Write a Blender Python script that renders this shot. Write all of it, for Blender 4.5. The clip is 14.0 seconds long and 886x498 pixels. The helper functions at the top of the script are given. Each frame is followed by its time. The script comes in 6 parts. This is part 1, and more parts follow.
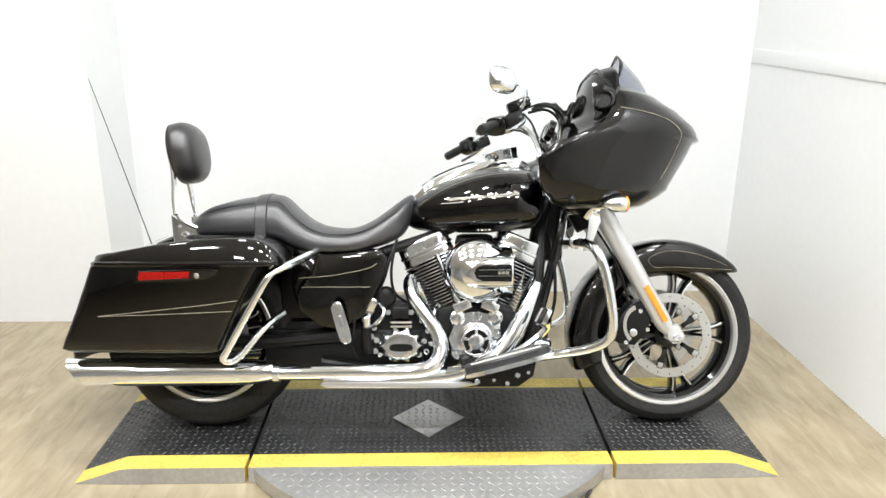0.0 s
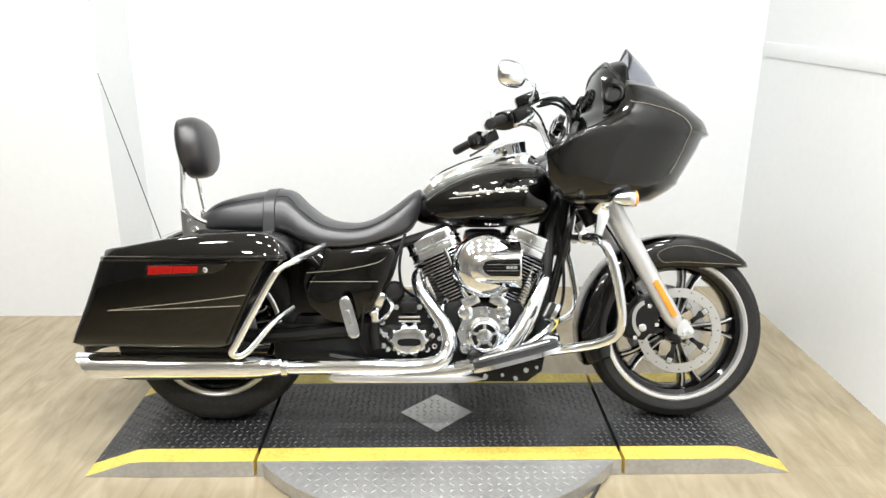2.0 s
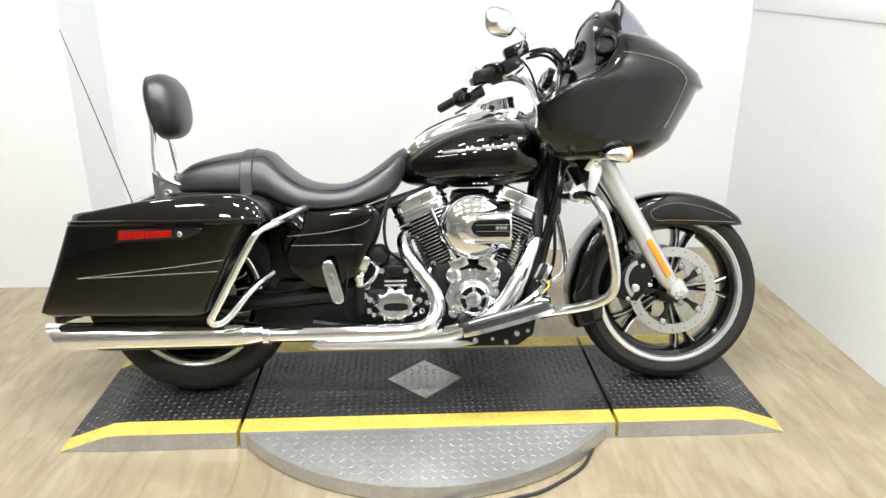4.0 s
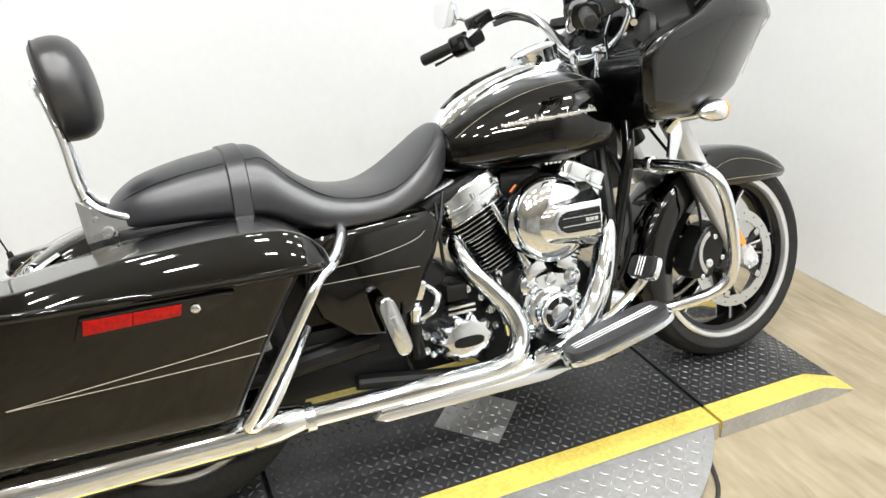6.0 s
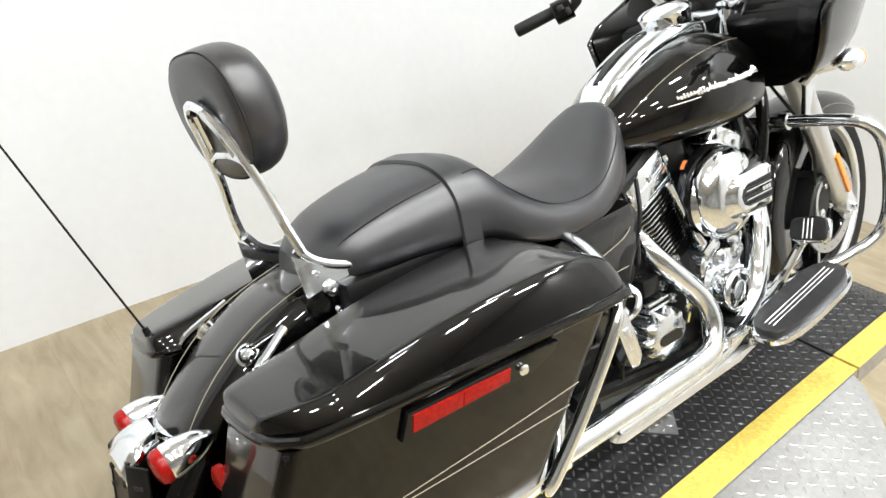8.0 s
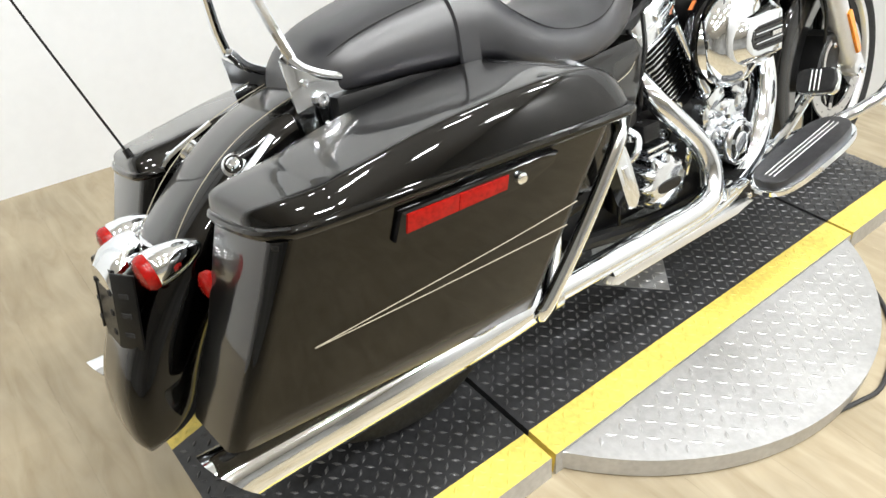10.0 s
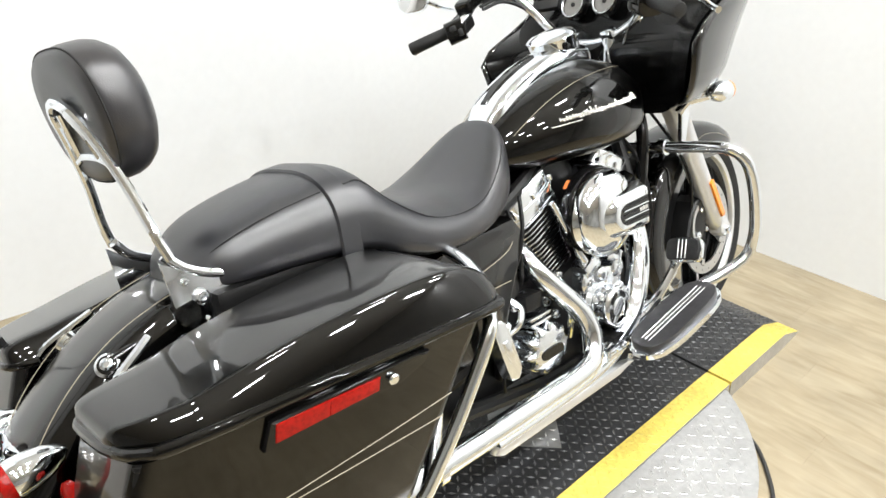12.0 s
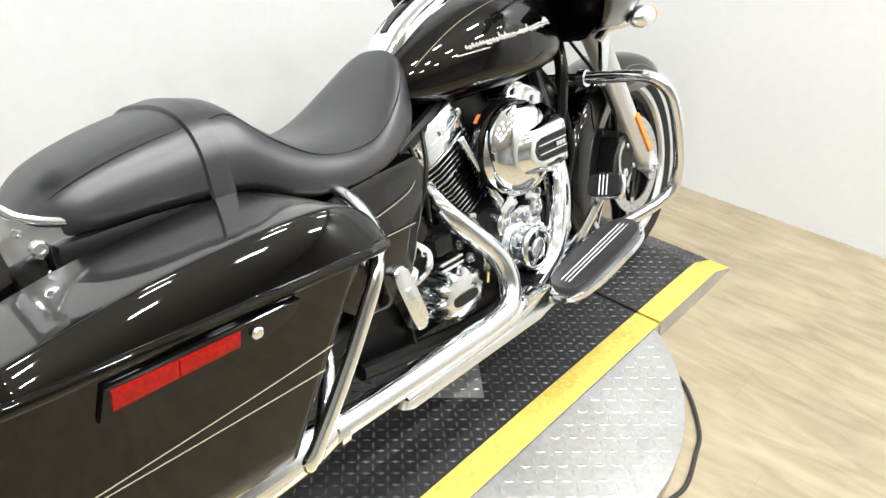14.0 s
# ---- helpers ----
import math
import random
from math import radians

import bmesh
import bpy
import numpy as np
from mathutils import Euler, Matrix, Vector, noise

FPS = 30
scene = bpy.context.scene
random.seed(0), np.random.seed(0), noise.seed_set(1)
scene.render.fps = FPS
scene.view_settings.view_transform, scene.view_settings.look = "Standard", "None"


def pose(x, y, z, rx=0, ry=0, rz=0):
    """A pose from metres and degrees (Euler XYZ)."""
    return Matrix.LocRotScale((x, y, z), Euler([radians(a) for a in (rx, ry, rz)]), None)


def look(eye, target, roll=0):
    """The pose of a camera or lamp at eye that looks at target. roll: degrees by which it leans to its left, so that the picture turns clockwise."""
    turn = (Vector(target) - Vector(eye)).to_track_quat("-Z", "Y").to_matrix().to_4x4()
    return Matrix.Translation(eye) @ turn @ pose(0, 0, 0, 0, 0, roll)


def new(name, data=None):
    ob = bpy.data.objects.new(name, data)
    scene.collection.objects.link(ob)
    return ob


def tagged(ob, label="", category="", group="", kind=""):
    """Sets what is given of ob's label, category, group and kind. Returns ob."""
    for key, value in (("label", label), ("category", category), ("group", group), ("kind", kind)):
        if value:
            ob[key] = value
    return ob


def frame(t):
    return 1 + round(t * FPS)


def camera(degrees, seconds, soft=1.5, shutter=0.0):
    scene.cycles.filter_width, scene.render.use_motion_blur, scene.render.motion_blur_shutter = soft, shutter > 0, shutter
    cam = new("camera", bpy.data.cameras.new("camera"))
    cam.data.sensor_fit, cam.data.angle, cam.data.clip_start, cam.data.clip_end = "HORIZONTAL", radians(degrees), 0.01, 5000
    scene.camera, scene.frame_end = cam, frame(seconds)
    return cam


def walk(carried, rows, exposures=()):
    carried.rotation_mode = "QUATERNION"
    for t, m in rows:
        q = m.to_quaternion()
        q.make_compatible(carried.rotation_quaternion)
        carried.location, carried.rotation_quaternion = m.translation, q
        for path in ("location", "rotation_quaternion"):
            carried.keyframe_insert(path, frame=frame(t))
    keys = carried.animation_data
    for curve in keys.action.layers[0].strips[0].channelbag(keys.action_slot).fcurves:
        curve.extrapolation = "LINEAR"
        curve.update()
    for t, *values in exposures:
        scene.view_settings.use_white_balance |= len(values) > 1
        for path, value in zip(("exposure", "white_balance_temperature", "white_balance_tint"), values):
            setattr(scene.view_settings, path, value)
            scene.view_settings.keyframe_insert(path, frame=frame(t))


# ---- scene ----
cam = camera(62.9, 14.0)
PATH = [
    (0, (0.568, -2.052, 1.395), (0.63, -0.146, 0.792), 0.5),
    (0.5, (0.564, -2.051, 1.393), (0.621, -0.146, 0.785), 0.5),
    (1, (0.566, -2.048, 1.397), (0.606, -0.145, 0.782), 0.6),
    (1.5, (0.565, -2.05, 1.394), (0.602, -0.146, 0.78), 0.5),
    (2, (0.571, -2.05, 1.39), (0.608, -0.147, 0.776), 0.3),
    (2.5, (0.61, -2.042, 1.392), (0.637, -0.152, 0.739), -1.4),
    (2.7, (0.656, -2.046, 1.383), (0.649, -0.162, 0.711), -1.0),
    (4.8, (0.293, -1.713, 1.332), (0.516, 0.147, 0.631), -1.9),
    (5, (0.195, -1.593, 1.347), (0.468, 0.272, 0.678), -2.9),
    (5.5, (-0.027, -1.323, 1.338), (0.512, 0.448, 0.582), -1.1),
    (6, (-0.185, -1.129, 1.307), (0.576, 0.5, 0.43), 1.1),
    (6.5, (-0.316, -0.824, 1.315), (0.445, 0.822, 0.471), 0.1),
    (7, (-0.449, -0.632, 1.313), (0.379, 0.944, 0.401), 0.4),
    (7.5, (-0.649, -0.55, 1.329), (0.414, 0.876, 0.415), -1.2),
    (8, (-0.715, -0.516, 1.302), (0.384, 0.839, 0.324), -0.5),
    (8.5, (-0.752, -0.515, 1.208), (0.291, 0.754, 0.068), 2.6),
    (8.7, (-0.767, -0.516, 1.184), (0.245, 0.74, 0.002), 3.0),
    (10.8, (-0.723, -0.55, 1.156), (0.337, 0.674, -0.017), -0.1),
    (11, (-0.717, -0.549, 1.183), (0.401, 0.674, 0.063), 1.6),
    (11.5, (-0.696, -0.56, 1.235), (0.532, 0.631, 0.198), 5.0),
    (12, (-0.679, -0.563, 1.287), (0.617, 0.654, 0.371), 4.1),
    (12.5, (-0.661, -0.555, 1.293), (0.673, 0.637, 0.398), 3.3),
    (13, (-0.66, -0.557, 1.287), (0.682, 0.632, 0.402), 2.8),
    (13.5, (-0.673, -0.566, 1.269), (0.657, 0.553, 0.28), 5.4),
    (14, (-0.534, -0.586, 1.217), (0.803, 0.498, 0.199), 4.0),
]
walk(cam, [(t, look(eye, target, roll)) for t, eye, target, roll in PATH], [(0.0, 0.0), (2.7, 0.0), (5.0, -0.07), (7.5, -0.06), (8.7, -0.03), (11.0, 0.02), (14.0, 0.0)])

# ---- light ----
world = bpy.data.worlds.new("world")
scene.world = world
world.use_nodes = True
world.node_tree.nodes["Background"].inputs[0].default_value = (1.0, 1.0, 1.0, 1)
world.node_tree.nodes["Background"].inputs[1].default_value = 0.3
LAMP_WATTS = 23.4


# ---- materials ----
def material(name, base, rough=0.5, metal=0.0, grain=0.0, scale=60.0, bump=0.0, coat=0.0, stain=0.0, stain_scale=3.0, rand=0.0, bump_scale=None, spec=0.5, coat_ior=1.5):
    """A principled material with fine grain, larger stains, relief, and a shift from piece to piece."""
    m = bpy.data.materials.new(name)
    m.use_nodes = True
    nt = m.node_tree
    b = nt.nodes["Principled BSDF"]
    b.inputs["Base Color"].default_value = (*base, 1)
    b.inputs["Roughness"].default_value = rough
    b.inputs["Metallic"].default_value = metal
    b.inputs["Specular IOR Level"].default_value = spec
    b.inputs["Coat Weight"].default_value = coat
    b.inputs["Coat Roughness"].default_value = 0.015
    b.inputs["Coat IOR"].default_value = coat_ior
    co = nt.nodes.new("ShaderNodeTexCoord")
    if grain or stain or rand:
        val = nt.nodes.new("ShaderNodeValue")
        val.outputs[0].default_value = 1.0
        last = val.outputs[0]
        for amount, sc in ((grain, scale), (stain, stain_scale)):
            if amount:
                n = nt.nodes.new("ShaderNodeTexNoise")
                n.inputs["Scale"].default_value = sc
                n.inputs["Detail"].default_value = 5
                nt.links.new(co.outputs["Object"], n.inputs["Vector"])
                r = nt.nodes.new("ShaderNodeMapRange")
                r.inputs[1].default_value, r.inputs[2].default_value = 0.3, 0.7
                r.inputs[3].default_value, r.inputs[4].default_value = 1 - amount, 1 + amount
                nt.links.new(n.outputs[0], r.inputs[0])
                x = nt.nodes.new("ShaderNodeMath")
                x.operation = "MULTIPLY"
                nt.links.new(last, x.inputs[0])
                nt.links.new(r.outputs[0], x.inputs[1])
                last = x.outputs[0]
        if rand:
            oi = nt.nodes.new("ShaderNodeObjectInfo")
            r = nt.nodes.new("ShaderNodeMapRange")
            r.inputs[3].default_value, r.inputs[4].default_value = 1 - rand, 1 + rand
            nt.links.new(oi.outputs["Random"], r.inputs[0])
            x = nt.nodes.new("ShaderNodeMath")
            x.operation = "MULTIPLY"
            nt.links.new(last, x.inputs[0])
            nt.links.new(r.outputs[0], x.inputs[1])
            last = x.outputs[0]
        mul = nt.nodes.new("ShaderNodeVectorMath")
        mul.operation = "SCALE"
        mul.inputs[0].default_value = base
        nt.links.new(last, mul.inputs["Scale"])
        nt.links.new(mul.outputs[0], b.inputs["Base Color"])
        if not metal:
            rr = nt.nodes.new("ShaderNodeMapRange")
            rr.inputs[1].default_value, rr.inputs[2].default_value = 0.6, 1.4
            rr.inputs[3].default_value, rr.inputs[4].default_value = rough * 1.15, rough * 0.85
            nt.links.new(last, rr.inputs[0])
            nt.links.new(rr.outputs[0], b.inputs["Roughness"])
    if bump:
        n = nt.nodes.new("ShaderNodeTexNoise")
        n.inputs["Scale"].default_value = bump_scale or scale
        n.inputs["Detail"].default_value = 4
        nt.links.new(co.outputs["Object"], n.inputs["Vector"])
        bp = nt.nodes.new("ShaderNodeBump")
        bp.inputs["Strength"].default_value = bump
        bp.inputs["Distance"].default_value = 0.002
        nt.links.new(n.outputs[0], bp.inputs["Height"])
        nt.links.new(bp.outputs[0], b.inputs["Normal"])
    return m


def glowing(name, colour, strength):
    m = bpy.data.materials.new(name)
    m.use_nodes = True
    b = m.node_tree.nodes["Principled BSDF"]
    b.inputs["Base Color"].default_value = (0.8, 0.8, 0.8, 1)
    b.inputs["Emission Color"].default_value = (*colour, 1)
    b.inputs["Emission Strength"].default_value = strength
    return m


def clear(name, colour, rough=0.05, ior=1.45):
    m = bpy.data.materials.new(name)
    m.use_nodes = True
    b = m.node_tree.nodes["Principled BSDF"]
    b.inputs["Base Color"].default_value = (*colour, 1)
    b.inputs["Roughness"].default_value = rough
    b.inputs["IOR"].default_value = ior
    b.inputs["Transmission Weight"].default_value = 1.0
    return m


def wood():
    """Light oak planks: long streaks along each plank, its own tone by chance."""
    m = bpy.data.materials.new("oak_plank")
    m.use_nodes = True
    nt = m.node_tree
    b = nt.nodes["Principled BSDF"]
    oi = nt.nodes.new("ShaderNodeObjectInfo")
    geo = nt.nodes.new("ShaderNodeNewGeometry")
    mp = nt.nodes.new("ShaderNodeMapping")
    mp.inputs["Scale"].default_value = (19, 4.2, 19)
    nt.links.new(geo.outputs["Position"], mp.inputs["Vector"])
    n = nt.nodes.new("ShaderNodeTexNoise")
    n.inputs["Scale"].default_value = 1.0
    n.inputs["Detail"].default_value = 6
    n.inputs["Distortion"].default_value = 1.1
    nt.links.new(mp.outputs[0], n.inputs["Vector"])
    ramp = nt.nodes.new("ShaderNodeValToRGB")
    ramp.color_ramp.elements[0].position, ramp.color_ramp.elements[0].color = 0.28, (0.292, 0.236, 0.148, 1)
    ramp.color_ramp.elements[1].position, ramp.color_ramp.elements[1].color = 0.72, (0.400, 0.340, 0.232, 1)
    nt.links.new(n.outputs[0], ramp.inputs[0])
    tone = nt.nodes.new("ShaderNodeMapRange")
    tone.inputs[3].default_value, tone.inputs[4].default_value = 0.975, 1.025
    nt.links.new(oi.outputs["Random"], tone.inputs[0])
    mul = nt.nodes.new("ShaderNodeVectorMath")
    mul.operation = "SCALE"
    nt.links.new(ramp.outputs[0], mul.inputs[0])
    nt.links.new(tone.outputs[0], mul.inputs["Scale"])
    spot = nt.nodes.new("ShaderNodeTexNoise")
    spot.inputs["Detail"].default_value = 3
    nt.links.new(geo.outputs["Position"], spot.inputs["Vector"])
    spot.inputs["Scale"].default_value = 5.0
    dim = nt.nodes.new("ShaderNodeMapRange")
    dim.inputs[1].default_value, dim.inputs[2].default_value = 0.35, 0.6
    dim.inputs[3].default_value, dim.inputs[4].default_value = 0.90, 1.05
    nt.links.new(spot.outputs[0], dim.inputs[0])
    both_tones = nt.nodes.new("ShaderNodeVectorMath")
    both_tones.operation = "SCALE"
    nt.links.new(mul.outputs[0], both_tones.inputs[0])
    nt.links.new(dim.outputs[0], both_tones.inputs["Scale"])
    nt.links.new(both_tones.outputs[0], b.inputs["Base Color"])
    b.inputs["Roughness"].default_value = 0.26
    bp = nt.nodes.new("ShaderNodeBump")
    bp.inputs["Strength"].default_value, bp.inputs["Distance"].default_value = 0.12, 0.002
    nt.links.new(n.outputs[0], bp.inputs["Height"])
    nt.links.new(bp.outputs[0], b.inputs["Normal"])
    return m


PAINT = material("black_metallic_paint", (0.0045, 0.0043, 0.0040), 0.32, 1.0, grain=0.35, scale=900, coat=1.0, coat_ior=1.52)
CHROME = material("chrome", (0.915, 0.95, 0.99), 0.06, 1.0, bump=0.05, bump_scale=38)
CHROME_WORN = material("chrome_worn", (0.85, 0.88, 0.92), 0.16, 1.0, grain=0.05, scale=40, bump=0.04)
SATIN = material("satin_aluminium", (0.66, 0.66, 0.65), 0.33, 1.0, grain=0.06, scale=200)
RIM_WHITE = material("machined_rim", (0.82, 0.82, 0.82), 0.28, 0.9, grain=0.04, scale=300)
BLACK = material("black_powder_coat", (0.005, 0.005, 0.005), 0.36, 0.0, grain=0.2, scale=300, bump=0.15, bump_scale=500, spec=0.3)
GLOSS = material("black_gloss", (0.004, 0.004, 0.004), 0.07, 0.0, grain=0.2, scale=30, coat=0.0)
PLASTIC = material("black_plastic", (0.012, 0.012, 0.012), 0.5, 0.0, grain=0.2, scale=200, bump=0.2, bump_scale=700)
RUBBER = material("tyre_rubber", (0.008, 0.008, 0.008), 0.7, 0.0, grain=0.25, scale=90, bump=0.3, bump_scale=260)
PANEL = material("black_satin_panel", (0.003, 0.003, 0.003), 0.20, 0.0, grain=0.2, scale=60, bump=0.03, bump_scale=300, spec=0.28)
VINYL = material("black_vinyl", (0.0175, 0.018, 0.0215), 0.35, 0.0, grain=0.10, scale=25, stain=0.15, stain_scale=6, bump=0.14, bump_scale=420, spec=1.0)
BOARD_PAD = material("grey_board_rubber", (0.032, 0.032, 0.034), 0.34, 0.0, grain=0.2, scale=70, stain=0.25, stain_scale=9, bump=0.2, bump_scale=300)


def browned(m, brown, amount):
    """Soft patches of brown in a material's base colour, standing in for warm reflections."""
    nt = m.node_tree
    b = nt.nodes["Principled BSDF"]
    old = b.inputs["Base Color"].links[0].from_socket
    co = nt.nodes.new("ShaderNodeTexCoord")
    n = nt.nodes.new("ShaderNodeTexNoise")
    n.inputs["Scale"].default_value, n.inputs["Detail"].default_value = 5.5, 2
    nt.links.new(co.outputs["Object"], n.inputs["Vector"])
    r = nt.nodes.new("ShaderNodeMapRange")
    r.inputs[1].default_value, r.inputs[2].default_value = 0.48, 0.72
    r.inputs[3].default_value, r.inputs[4].default_value = 0.0, amount
    nt.links.new(n.outputs[0], r.inputs[0])
    mix = nt.nodes.new("ShaderNodeMix")
    mix.data_type = "RGBA"
    nt.links.new(r.outputs[0], mix.inputs[0])
    nt.links.new(old, mix.inputs[6])
    mix.inputs[7].default_value = (*brown, 1)
    nt.links.new(mix.outputs[2], b.inputs["Base Color"])


# warm reflections on the vinyl, painted in as brown patches
browned(VINYL, (0.026, 0.019, 0.016), 0.4)
STITCH = material("stitching", (0.012, 0.012, 0.012), 0.8, 0.0, grain=0.3, scale=800)
RED = material("red_lens", (0.29, 0.006, 0.004), 0.22, 0.0, grain=0.25, scale=160, coat=0.0, spec=0.35)
AMBER = material("amber_lens", (0.95, 0.30, 0.02), 0.16, 0.0, grain=0.2, scale=160, coat=1.0)
ORANGE = material("orange_sticker", (0.8, 0.22, 0.06), 0.5, grain=0.1, scale=100)
STRIPE = material("gold_pinstripe", (0.36, 0.32, 0.24), 0.4, 0.0, grain=0.15, scale=120)
SILVER_SCRIPT = material("silver_script", (0.8, 0.79, 0.76), 0.2, 0.9, grain=0.1, scale=120)
GAUGE = material("gauge_face", (0.24, 0.235, 0.22), 0.5, grain=0.05, scale=50)
SMOKE = clear("smoked_plastic", (0.55, 0.57, 0.63), 0.03)
MIRROR = material("mirror_glass", (0.9, 0.9, 0.9), 0.02, 1.0)
WALL = material("white_wall_paint", (0.808, 0.826, 0.836), 0.6, grain=0.012, scale=30, stain=0.02, stain_scale=0.9, bump=0.05, bump_scale=120)
# for walls out of view: grey chosen by what bodywork and chrome should reflect
UNSEEN_GREY = material("unseen_wall_grey", (0.56, 0.56, 0.55), 0.7, grain=0.03, scale=20, stain=0.25, stain_scale=0.6)
CEIL = material("ceiling_paint", (0.82, 0.81, 0.79), 0.7, grain=0.02, scale=20, stain=0.03, stain_scale=1)
DECK = material("black_deck_paint", (0.026, 0.0265, 0.028), 0.42, 0.0, grain=0.3, scale=60, stain=0.35, stain_scale=5, bump=0.2, bump_scale=200)
YELLOW = material("yellow_floor_paint", (0.68, 0.53, 0.105), 0.5, grain=0.16, scale=70, stain=0.14, stain_scale=6, bump=0.2, bump_scale=150)
POLISHED = material("polished_alloy", (0.915, 0.95, 0.99), 0.13, 1.0, grain=0.04, scale=60, bump=0.03)
FORK = material("silver_fork_leg", (0.66, 0.665, 0.67), 0.32, 0.5, grain=0.04, scale=200)
PLATE = material("steel_tread_plate", (0.48, 0.48, 0.475), 0.36, 0.6, grain=0.10, scale=70, stain=0.12, stain_scale=5, bump=0.1, bump_scale=200)
WORN_BAR = material("worn_tread_paint", (0.095, 0.096, 0.098), 0.36, 0.5, grain=0.3, scale=90, stain=0.5, stain_scale=7)
GAP = material("dark_gap", (0.01, 0.01, 0.01), 0.8, grain=0.3, scale=80)
CABLE = material("black_cable_rubber", (0.03, 0.03, 0.03), 0.6, grain=0.2, scale=100)
JOINT = material("plank_joint", (0.27, 0.215, 0.125), 0.5, grain=0.3, scale=80)
OAK = wood()
TUBE_LIGHT = glowing("light_tube", (1.0, 0.98, 0.94), 9.0)


# ---- building helpers ----
def part(name, bm, mat, parent=None, label="", sharp=35):
    """Links a bmesh as one mesh object, under a thing or a part."""
    bmesh.ops.recalc_face_normals(bm, faces=bm.faces)
    me = bpy.data.meshes.new(name)
    bm.to_mesh(me)
    bm.free()
    me.materials.append(mat)
    if sharp:
        me.shade_smooth()
        me.set_sharp_from_angle(angle=radians(sharp))
    ob = new(name, me)
    if parent is not None:
        ob.parent = parent
    if label:
        ob["label"] = label
    return ob


def spline(rows, n):
    """n rows along a smooth curve through the given rows."""
    p = np.array(rows, float)
    k = len(p)
    if k < 3:
        u = np.linspace(0, 1, n)[:, None]
        return p[0] * (1 - u) + p[-1] * u
    out = []
    for s in np.linspace(0, k - 1, n):
        i = min(int(s), k - 2)
        f = s - i
        a, b = p[max(i - 1, 0)], p[min(i + 2, k - 1)]
        c, d = p[i], p[i + 1]
        if i == 0:
            a = 2 * c - d
        if i == k - 2:
            b = 2 * d - c
        out.append(0.5 * (2 * c + (d - a) * f + (2 * a - 5 * c + 4 * d - b) * f * f + (3 * c - a - 3 * d + b) * f ** 3))
    return np.array(out)


def loft(bm, rings, closed=True, caps=True):
    """Skins rings of equally many points."""
    rows = [[bm.verts.new(tuple(p)) for p in r] for r in rings]
    n = len(rows[0])
    for a, b in zip(rows, rows[1:]):
        for i in range(n if closed else n - 1):
            j = (i + 1) % n
            bm.faces.new((a[i], a[j], b[j], b[i]))
    if caps and closed:
        bm.faces.new(rows[0])
        bm.faces.new(rows[-1][::-1])
    return rows


def tube(bm, points, r, n=10, steps=None, smooth=True):
    """A round bar along points; r is one radius or one for each point."""
    rr = [r] * len(points) if isinstance(r, (int, float)) else list(r)
    rows = [(*p, q) for p, q in zip(points, rr)]
    steps = steps or max(2, 6 * (len(points) - 1))
    pts = spline(rows, steps) if smooth and len(points) > 2 else np.array(rows, float)
    rings, side = [], None
    for i in range(len(pts)):
        d = Vector(pts[min(i + 1, len(pts) - 1)][:3] - pts[max(i - 1, 0)][:3]).normalized()
        if side is None:
            side = d.orthogonal().normalized()
        side = (side - d * side.dot(d)).normalized()
        up = d.cross(side)
        c = Vector(pts[i][:3])
        rings.append([c + (side * math.cos(2 * math.pi * k / n) + up * math.sin(2 * math.pi * k / n)) * pts[i][3] for k in range(n)])
    loft(bm, rings)
    return bm


def lathe(bm, profile, origin, axis, n=28, caps=True):
    """Turns (radius, height) pairs round an axis."""
    z = Vector(axis).normalized()
    x = z.orthogonal().normalized()
    y = z.cross(x)
    o = Vector(origin)
    loft(bm, [[o + z * h + (x * math.cos(2 * math.pi * k / n) + y * math.sin(2 * math.pi * k / n)) * max(r, 1e-4) for k in range(n)] for r, h in profile], caps=caps)
    return bm


def box(bm, size, m=Matrix(), bevel=0.0, seg=2):
    """A box round the pose's place, with rounded edges."""
    made = bmesh.ops.create_cube(bm, size=1.0, matrix=m @ Matrix.Diagonal((*size, 1)))["verts"]
    if bevel:
        edges = {e for v in made for e in v.link_edges}
        bmesh.ops.bevel(bm, geom=list(edges), offset=bevel, segments=seg, profile=0.6, affect="EDGES", clamp_overlap=True)
    return bm


def slab(bm, outline, depth, m=Matrix(), bevel=0.0, seg=2):
    """A plate: an outline in the pose's x and y, raised by depth along its z."""
    low = [bm.verts.new(m @ Vector((x, y, 0))) for x, y in outline]
    high = [bm.verts.new(m @ Vector((x, y, depth))) for x, y in outline]
    n = len(low)
    top = bm.faces.new(high)
    bm.faces.new(low[::-1])
    for i in range(n):
        bm.faces.new((low[i], low[(i + 1) % n], high[(i + 1) % n], high[i]))
    if bevel:
        bmesh.ops.bevel(bm, geom=list(top.edges), offset=bevel, segments=seg, profile=0.6, affect="EDGES", clamp_overlap=True)
    return bm


def oval(cx, cy, a, b, n=24, p=2.0):
    """Points of a superellipse."""
    out = []
    for k in range(n):
        t = 2 * math.pi * k / n
        c, s = math.cos(t), math.sin(t)
        out.append((cx + a * math.copysign(abs(c) ** (2 / p), c), cy + b * math.copysign(abs(s) ** (2 / p), s)))
    return out


def side_pose(x, y, z, turn=0.0):
    """A pose whose x points ahead, y up and z out to the bike's right, turned in the side's plane."""
    return Matrix.Translation((x, y, z)) @ Matrix.Rotation(radians(90), 4, "X") @ Matrix.Rotation(radians(turn), 4, "Z")


def mirrored(bm):
    """Turns a right-hand piece into a left-hand one."""
    bmesh.ops.scale(bm, vec=(1, -1, 1), verts=bm.verts)
    return bm


